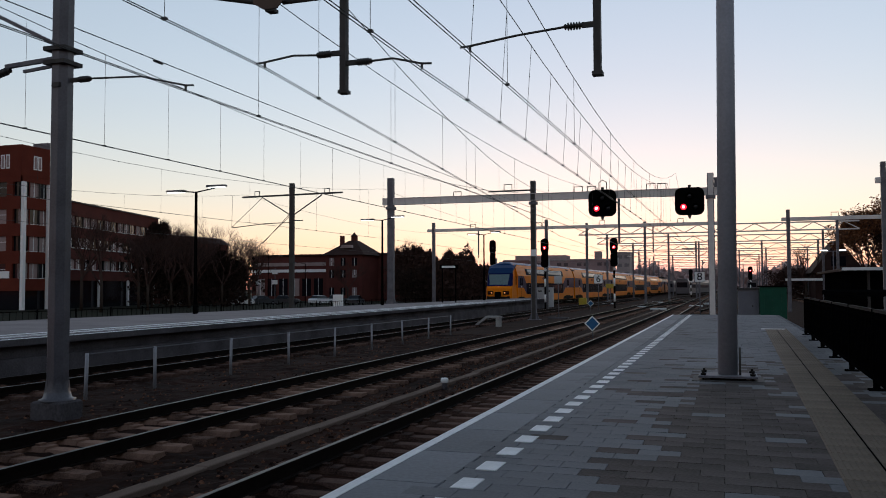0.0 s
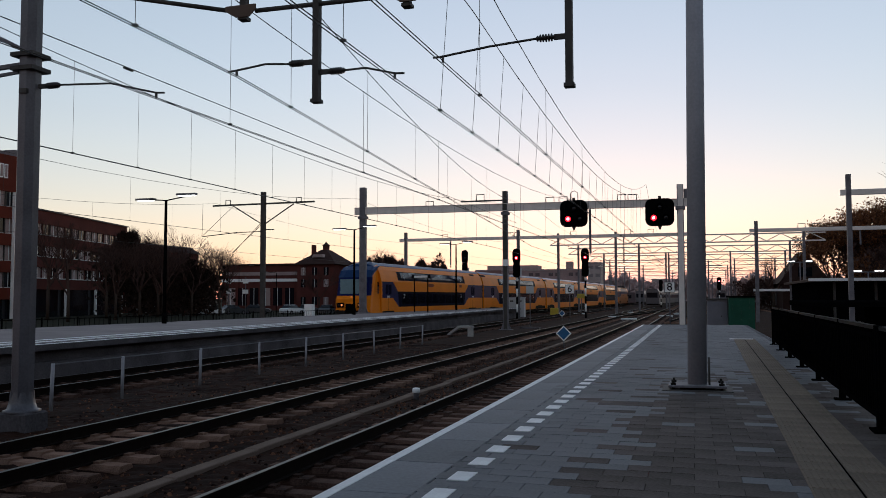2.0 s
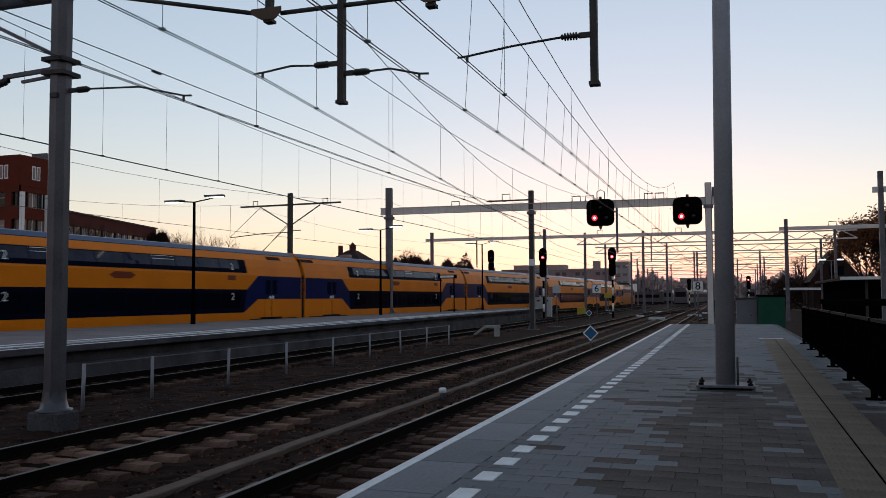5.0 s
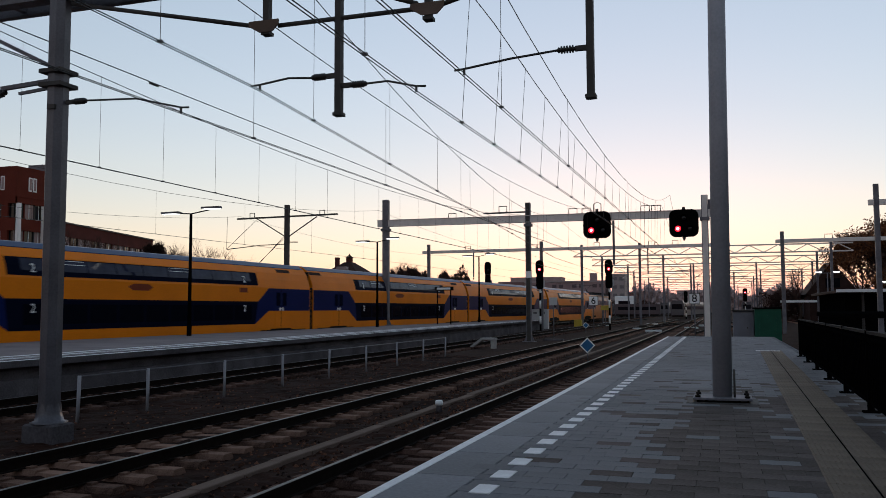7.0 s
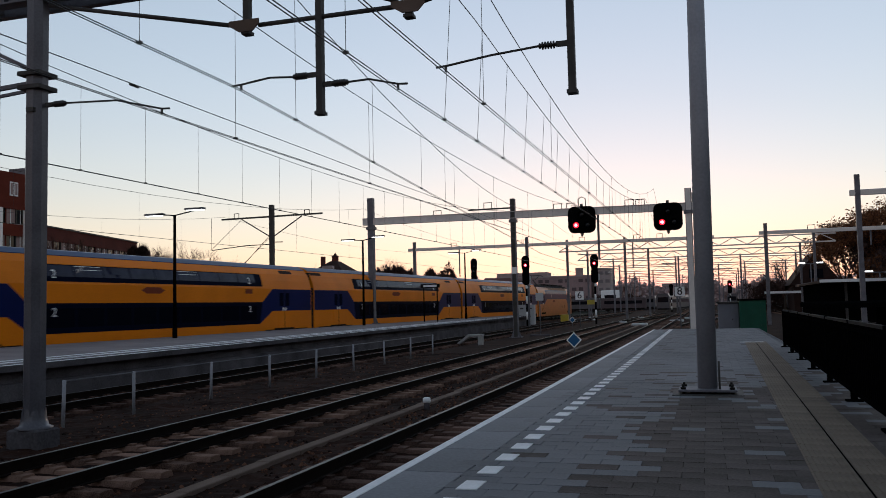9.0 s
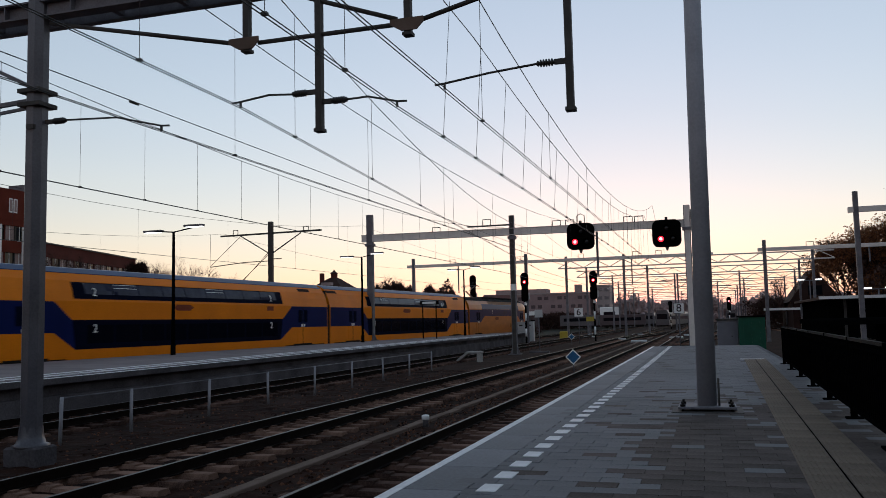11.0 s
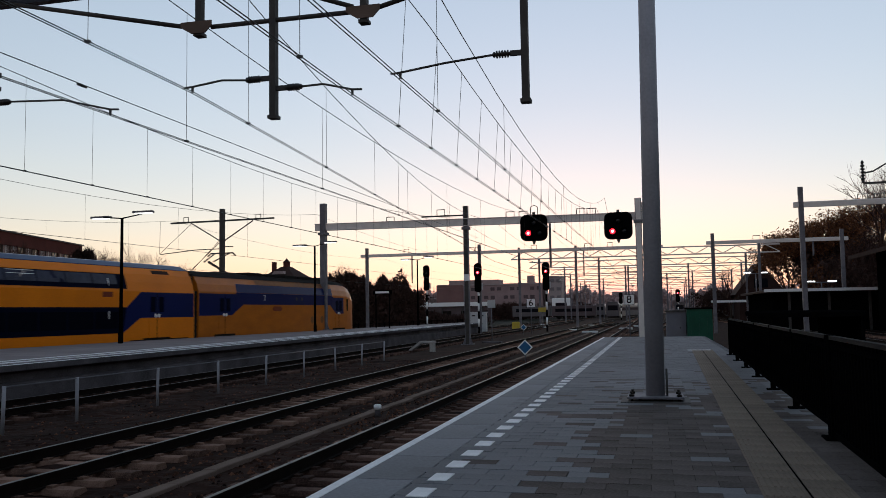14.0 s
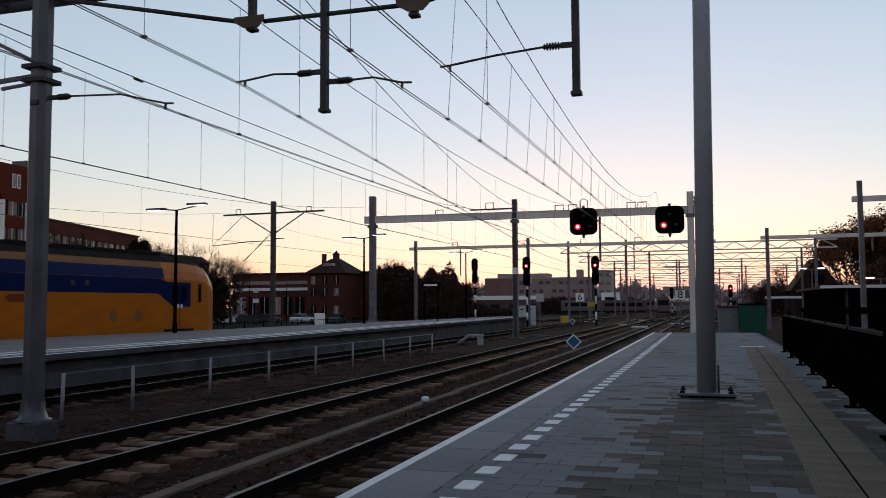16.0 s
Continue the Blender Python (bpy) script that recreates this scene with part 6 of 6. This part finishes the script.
def coach(front=0.0, label="", length=CL, cab=False, digit=None):
    """One double-deck coach of the given length, centred; front: extra length kept free for a cab."""
    h = length / 2 - 0.18
    digit = digit or DIG2
    y0, y1 = -h + front, h
    th = thing("railway_carriage", label, "train", group="carriages of the train")
    body = Shape()
    n = len(FULL)
    low = [p for p in FULL if True]
    vs = [(x, y, z) for y in (y0, y1) for x, z in low]
    body.add(vs, [(i, i + 1, n + i + 1, n + i) for i in range(n - 1)] + [tuple(range(n)), tuple(range(n, 2 * n)), (0, n - 1, 2 * n - 1, n)])
    part("body", body, YEL, th, "warm yellow steel body shell")
    roof = Shape()
    ids = [(x + (0.012 if x > 0 else -0.012 if x < 0 else 0), z + 0.012) for x, z in FULL if z >= 4.37]
    k = len(ids)
    vs = [(x, y, z) for y in (y0, y1 - 0.05) for x, z in ids] + [(x, y, z - 0.04) for y in (y0, y1 - 0.05) for x, z in ids]
    roof.add(vs, [(i, i + 1, k + i + 1, k + i) for i in range(k - 1)] + [(2 * k + i, 3 * k + i, 3 * k + i + 1, 2 * k + i + 1) for i in range(k - 1)]
             + [(0, k, 3 * k, 2 * k), (k - 1, 3 * k - 1, 4 * k - 1, 2 * k - 1)])
    part("roof", roof, ROOFB, th, "dusty blue roof")
    for sgn in (-1, 1):
        e0, e1 = y0 + (0.17 if cab else 0.06), y1 - 0.06
        d0 = 2.05 if cab else 4.55
        poly = [(e0, 1.92), (e0 + d0, 1.92), (e0 + d0 + 1.15, 1.22), (e1 - 5.75, 1.22), (e1 - 4.45, 1.92), (e1, 1.92),
                (e1, 3.17), (e1 - 4.45, 3.17), (e1 - 5.5, 2.43), (e0 + d0 + 0.95, 2.43), (e0 + d0, 3.17), (e0, 3.17)]
        # the blue area as three panels that meet edge to edge
        bl = part("window_panel", band(sgn, [poly[2], poly[3], poly[8], poly[9]]), NAVY, th, "dark blue window band")
        part("blue_panel", band(sgn, [poly[0], poly[1], poly[2], poly[9], poly[10], poly[11]]), BLUE, th, "dark blue entrance panel")
        part("blue_panel", band(sgn, [poly[3], poly[4], poly[5], poly[6], poly[7], poly[8]]), BLUE, th, "dark blue entrance panel")
        m0, m1 = e0 + d0 + 1.75, e1 - 6.05
        uw = part("upper_window_band", sloped(sgn, m0 - 0.7, m1 + 0.6, 3.3, 4.0, 0.008), NAVY, th, "dark blue upper window band")
        npan = 9
        for i in range(npan):
            a, b = m0 + (m1 - m0) * i / npan + 0.06, m0 + (m1 - m0) * (i + 1) / npan - 0.06
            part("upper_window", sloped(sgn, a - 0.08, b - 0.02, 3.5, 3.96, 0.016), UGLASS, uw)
            if i % 4 == 1:
                part("vent_frame", sloped(sgn, a, b - 0.1, 3.79, 3.81, 0.024), SIGNW, uw)
                part("vent_frame", sloped(sgn, a, b - 0.1, 3.935, 3.955, 0.024), SIGNW, uw)
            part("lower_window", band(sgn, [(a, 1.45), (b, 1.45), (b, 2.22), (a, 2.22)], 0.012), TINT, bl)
        for yy in (m0 + 0.5, m1 - 0.7):
            side_text(digit, sgn, yy, 2.05, bl)
            part("class_digit", digit, SIGNW, uw, "white class number", at=pose(sgn * (slope_x(3.58) + 0.035), yy, 3.58, 77, 0, 90 * sgn))
            if yy > 0:
                part("red_label", band(sgn, [(yy - 0.45, 2.9), (yy + 0.25, 2.9), (yy + 0.25, 3.14), (yy - 0.45, 3.14)], 0.007), ORNG, th, "small orange-brown label")
        part("emblem", band(sgn, [(-2.6 + 1.1 * sgn, 2.85), (-1.6 + 1.1 * sgn, 2.85), (-1.3 + 1.1 * sgn, 3.0), (-1.6 + 1.1 * sgn, 3.14), (-2.6 + 1.1 * sgn, 3.14), (-2.9 + 1.1 * sgn, 3.0)], 0.007), ORNG, th, "plain orange-brown emblem")
        end_door(th, sgn, e1 - 3.15, 1)
        if not cab:
            end_door(th, sgn, e0 + 3.2, 1)
        else:
            end_door(th, sgn, e0 + 1.15, 1)
        for yy in ((e1 - 1.6,) if cab else (e0 + 1.6, e1 - 1.6)):
            part("roof_grille", sloped(sgn, yy - 1.6, yy - 0.2, 4.1, 4.28, 0.014), TILE, th, "louvred vent")
        # shade of the bogie openings, painted as flat dark panels on the skirt
        part("skirt_shadow", band(sgn, [(e1 - 5.6, 0.47), (e1 - 0.3, 0.47), (e1 - 0.5, 0.86), (e1 - 5.2, 0.86)], 0.009), BOGIE, th, "dark panel painted for the shade in the bogie opening")
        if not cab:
            part("skirt_shadow", band(sgn, [(e0 + 0.3, 0.47), (e0 + 5.6, 0.47), (e0 + 5.2, 0.86), (e0 + 0.5, 0.86)], 0.009), BOGIE, th, "dark panel painted for the shade in the bogie opening")
    part("underframe", Shape().box(-1.2, 1.2, y0 + 0.6, y1 - 0.6, 0.25, 0.45), BOGIE, th)
    bogie(th, y1 - 3.6)
    bogie(th, y0 + (3.6 if not cab else 2.4))
    part("gangway", Shape().box(-1.37, 1.37, y1 - 0.015, y1 + 0.345, 0.6, 3.3).box(-1.1, 1.1, y1 - 0.015, y1 + 0.345, 3.3, 4.25), BOGIE, th, "dark rubber gangway")
    return th


FC = 2.3
lead = coach(front=FC, label="leading yellow and blue double-deck driving trailer with sloping cab", cab=True)
ly = -CL / 2 + 0.18
# cab: lower yellow nose, raked windscreen, blue brow
cy = ly + FC
low = Shape()
side = [(cy, 0.45), (cy, 4.42), (cy - 0.75, 4.3), (cy - 1.35, 4.0), (cy - 1.8, 3.45), (cy - 2.1, 2.1), (cy - 2.26, 1.85), (cy - FC, 1.0), (cy - 2.18, 0.45)]
rings = []
for x, sq in ((-HW, 0.16), (-1.3, 0.05), (-0.9, 0.0), (0.9, 0.0), (1.3, 0.05), (HW, 0.16)):
    rings.append([(x * (1.0 if z < 3.3 else 1.0 - (z - 3.3) * 0.22), y + sq * 2.2 * max(0.0, min(1.0, (cy - y) / 2.0)), z) for y, z in side])
m = len(side)
low.add([p for r in rings for p in r], [(a * m + i, a * m + (i + 1) % m, (a + 1) * m + (i + 1) % m, (a + 1) * m + i) for a in range(5) for i in range(m)] + [tuple(range(m)), tuple(5 * m + i for i in range(m))])
part("cab_shell", low, YEL, lead, "yellow rounded driving cab")


def front_panel(y0, z0, y1, z1, w0, w1, out=0.03):
    """A raked panel across the cab front, with bent-back ends."""
    sh = Shape()
    nrm = Vector((0, -(z1 - z0), y1 - y0)).normalized()
    if nrm.y > 0:
        nrm = -nrm
    cols = [(-1.0, 0.16), (-0.915, 0.05), (-0.634, 0.0), (0.634, 0.0), (0.915, 0.05), (1.0, 0.16)]
    vs = []
    for d in (-0.02, out):
        for c, b in cols:
            for y, z, w in ((y0, z0, w0), (y1, z1, w1)):
                vs.append(Vector((c * w, y + b * 2.2 * max(0.0, min(1.0, (cy - y) / 2.0)), z)) + nrm * d)
    fs = []
    for i in range(5):
        a = 2 * i
        fs += [(a, a + 1, a + 3, a + 2), (12 + a, 12 + a + 2, 12 + a + 3, 12 + a + 1), (a, a + 2, a + 14, a + 12), (a + 1, a + 13, a + 15, a + 3)]
    fs += [(0, 12, 13, 1), (10, 11, 23, 22)]
    return sh.add(vs, fs)


part("windscreen", front_panel(cy - 2.07, 2.24, cy - 1.83, 3.32, 1.33, 1.31, 0.035), SCREEN, lead, "wide raked windscreen")
part("windscreen_surround", front_panel(cy - 2.1, 2.1, cy - 1.8, 3.45, 1.41, 1.38, 0.02), BLUE, lead)
part("brow", front_panel(cy - 1.8, 3.45, cy - 1.35, 4.0, 1.38, 1.22, 0.02), ROOFB, lead, "blue sloping brow above the windscreen")
part("brow", front_panel(cy - 1.35, 4.0, cy - 0.75, 4.3, 1.22, 1.1, 0.02), ROOFB, lead)
cap = Shape().add([(-1.12, cy - 0.75, 4.31), (1.12, cy - 0.75, 4.31), (0.95, cy + 0.05, 4.42), (-0.95, cy + 0.05, 4.42), (-0.5, cy - 0.6, 4.5), (0.5, cy - 0.6, 4.5), (0.5, cy + 0.05, 4.69), (-0.5, cy + 0.05, 4.69)],
                  [(0, 1, 5, 4), (1, 2, 6, 5), (4, 5, 6, 7), (0, 4, 7, 3), (0, 3, 2, 1), (2, 3, 7, 6)])
part("brow_cap", cap, ROOFB, lead)
for s in (-1, 1):
    part("brow_cheek", Shape().prism([(cy - 1.66, 3.47), (cy - 1.28, 3.98), (cy - 0.7, 4.27), (cy, 4.4), (cy - 0.3, 4.25), (cy - 0.95, 3.86)], "x", min(s * 1.16, s * 1.345), max(s * 1.16, s * 1.345)), ROOFB, lead)
    part("cab_window", band(s, [(cy - 0.72, 2.25), (cy - 0.46, 2.25), (cy - 0.46, 3.12), (cy - 0.72, 3.12)], 0.012), GLASS, lead, "narrow dark cab side window")
    hl = part("light_cluster", Shape().slab(s * 0.85 - 0.3, s * 0.85 + 0.3, cy - FC - 0.04, cy - FC + 0.1, 1.22, 1.58, 0.02), BLACK, lead, "dark light cluster")
    part("headlight", Shape().lathe([(0.0, 0.03), (0.085, 0.0)], (s * 0.72, cy - FC - 0.06, 1.4), (0, -1, 0), n=12), HEADL, hl, "glowing headlight")
    part("marker_light", Shape().lathe([(0.0, 0.02), (0.1, 0.0)], (s * 0.99, cy - FC - 0.05, 1.4), (0, -1, 0), n=12), TILE, hl)
part("top_headlight", Shape().lathe([(0.0, 0.03), (0.06, 0.0)], (0, cy - 2.2, 2.02), (0, -1, 0.6), n=10), HEADL, lead, "small glowing top light")
part("coupler", Shape().slab(-0.3, 0.3, cy - FC - 0.3, cy - FC + 0.2, 0.8, 1.5, 0.05), BLACK, lead, "black automatic coupler")
part("snow_plough", Shape().slab(-1.25, 1.25, cy - FC - 0.015, cy - FC + 0.6, 0.22, 1.05, 0.05), BOGIE, lead, "black under-nose skirt")

mid = coach(label="yellow and dark blue double-deck passenger coach")
cars = [lead, mid]
for _ in range(2):
    cars.append(copy_thing(mid, Matrix.Identity(4)))
cars.append(coach(label="yellow and dark blue double-deck first-class coach", digit=DIG1))


def motor_car():
    """Single-deck power car at the tail."""
    h = LM / 2 - 0.18
    th = thing("railway_carriage", "yellow and blue motor car at the tail with pantograph", "train", group="carriages of the train")
    prof = [(HW, 0.45), (HW, 3.3), (1.33, 3.7), (1.12, 4.1), (0.7, 4.38), (0.0, 4.48)]
    full = prof + [(-x, z) for x, z in reversed(prof[:-1])]
    n = len(full)
    sh = Shape()
    st = [(-h, 1, 1), (h - 2.6, 1, 1), (h - 1.4, 0.99, 0.985), (h - 0.6, 0.96, 0.93), (h - 0.15, 0.9, 0.84), (h, 0.84, 0.72)]
    for y, w, t in st:
        for x, z in full:
            sh.v.append((x * w, y, 0.45 + (z - 0.45) * t))
    for s in range(len(st) - 1):
        for i in range(n - 1):
            a = s * n + i
            sh.f.append((a, a + 1, a + n + 1, a + n))
            sh.s.append(False)
    sh.f += [tuple(range(n)), tuple((len(st) - 1) * n + i for i in range(n)), ]
    sh.s += [False, False]
    part("body", sh, DYEL, th, "yellow steel body with rounded tail")
    rf = Shape()
    ids = [(x, z) for x, z in full if z >= 4.09]
    k = len(ids)
    for y, w, t in st[:4]:
        for x, z in ids:
            rf.v.append((x * w * 1.008, y, 0.46 + (z + 0.012 - 0.45) * t))
    for s in range(3):
        for i in range(k - 1):
            a = s * k + i
            rf.f.append((a, a + 1, a + k + 1, a + k))
            rf.s.append(False)
    part("roof", rf, BOGIE, th, "dark sooty roof")
    for sgn in (-1, 1):
        g = -h - 0.18
        part("blue_panel", band(sgn, [(-h + 0.06, 1.98), (g + 3.6, 1.98), (g + 4.05, 2.2), (g + 4.05, 3.2), (-h + 0.06, 3.2)]), BLUE, th, "dark blue entrance panel")
        part("blue_panel", band(sgn, [(g + 4.06, 2.2), (g + 4.9, 2.6), (g + 17.0, 2.6), (g + 17.2, 2.48), (g + 17.2, 3.29), (g + 4.06, 3.29)]), BLUE, th, "dark blue upper band")
        up = Shape()
        for (xa, za), (xb, zb) in ((prof[1], prof[2]), (prof[2], (1.29, 3.8))):
            vs = [(sgn * (x + 0.007), y, z) for x, z in ((xa, za), (xb, zb)) for y in (g + 4.1, g + 17.4)]
            up.add(vs, [(0, 1, 3, 2)])
        part("blue_panel", up, BLUE, th)
        part("cab_panel", band(sgn, [(g + 17.21, 2.48), (g + 18.1, 1.98), (g + 19.4, 1.98), (g + 19.4, 3.16), (g + 17.6, 3.16), (g + 17.21, 3.29)]), BLUE, th, "dark blue cab door panel")
        part("cab_window", band(sgn, [(g + 20.0, 2.2), (g + 20.24, 2.2), (g + 20.24, 3.1), (g + 20.0, 3.1)], 0.012), GLASS, th)
        gr = Shape()
        for (xa, za), (xb, zb) in (((1.285, 3.81), prof[3]),):
            gr.add([(sgn * (x + 0.007), y, z) for x, z in ((xa, za), (xb, zb)) for y in (g + 6.5, g + 17.4)], [(0, 1, 3, 2)])
        part("grime_band", gr, GRIME, th, "brown brake dust below the roof")
        for yy in (g + 11.6, g + 12.4):
            part("louvre", band(sgn, [(yy, 2.9), (yy + 0.22, 2.9), (yy + 0.22, 3.1), (yy, 3.1)], 0.012), DARK, th, "small louvre")
        end_door(th, sgn, g + 2.85, 1, DYEL)
        end_door(th, sgn, g + 18.55, 1, DYEL)
        side_text(DIG2, sgn, g + 7.4, 3.02, th)
        for yy in (g + 14.1, g + 15.65):
            part("grille_mark", Shape().lathe([(0.0, 0.006), (0.26, 0.0)], (sgn * (HW + 0.001), yy, 1.58), (sgn, 0, 0), n=12), GRIME, th, "round dusty grille")
        part("emblem", band(sgn, [(g + 8.6, 2.2), (g + 9.5, 2.2), (g + 9.7, 2.35), (g + 9.5, 2.5), (g + 8.6, 2.5), (g + 8.4, 2.35)], 0.007), ORNG, th, "plain orange-brown emblem")
        part("tail_lamp", Shape().lathe([(0.0, 0.03), (0.1, 0.0)], (sgn * 0.85, h + 0.01, 1.15), (0, 1, 0), n=10), REDL, th, "red tail lamp")
    part("rear_windscreen", Shape().slab(-0.95, 0.95, h - 0.06, h + 0.02, 2.05, 2.95, 0.02), SCREEN, th)
    part("underframe", Shape().box(-1.25, 1.25, -h + 0.5, h - 0.5, 0.25, 0.47), BOGIE, th)
    bogie(th, -h + 3.4)
    bogie(th, h - 3.4)
    pan = part("pantograph", Shape().box(-0.6, 0.6, -h + 3.2, -h + 5.2, 4.44, 4.52), DARK, th, "raised pantograph")
    part("lower_arm", Shape().bar((0, -h + 5.2, 4.5), (0, -h + 3.2, 5.1), 0.11), DARK, pan)
    part("upper_arm", Shape().bar((-0.3, -h + 3.2, 5.1), (-0.5, -h + 4.6, 5.66), 0.06).bar((0.3, -h + 3.2, 5.1), (0.5, -h + 4.6, 5.66), 0.06), DARK, pan)
    part("contact_strip", Shape().line([(-0.95, -h + 4.6, 5.52), (-0.75, -h + 4.6, 5.69), (0.75, -h + 4.6, 5.69), (0.95, -h + 4.6, 5.52)], 0.045), DARK, pan)
    for i in range(5):
        part("roof_box", Shape().slab(-0.7, 0.7, -h + 6.5 + i * 2.4, -h + 8.2 + i * 2.4, 4.36, 4.6, 0.04), BOGIE, th, "dark roof equipment box")
    return th


cars.append(motor_car())


def nose(t):
    """Place of the front of the train along the line."""
    return 85.79 - 13.955 * t + 0.059 * t * t


def motions():
    for i, c in enumerate(cars):
        rows = []
        for k in range(17):
            t = k * 1.0
            s = nose(t) + (CL * (i + 0.5) if i < 5 else CL * 5 + LM / 2)
            a, b = s - 9.5, s + 9.5
            xa, xb = train_x(a), train_x(b)
            rows.append((t, pose((xa + xb) / 2, s, 0, 0, 0, -math.degrees(math.atan2(xb - xa, b - a)))))
        walk(c, rows)



motions()
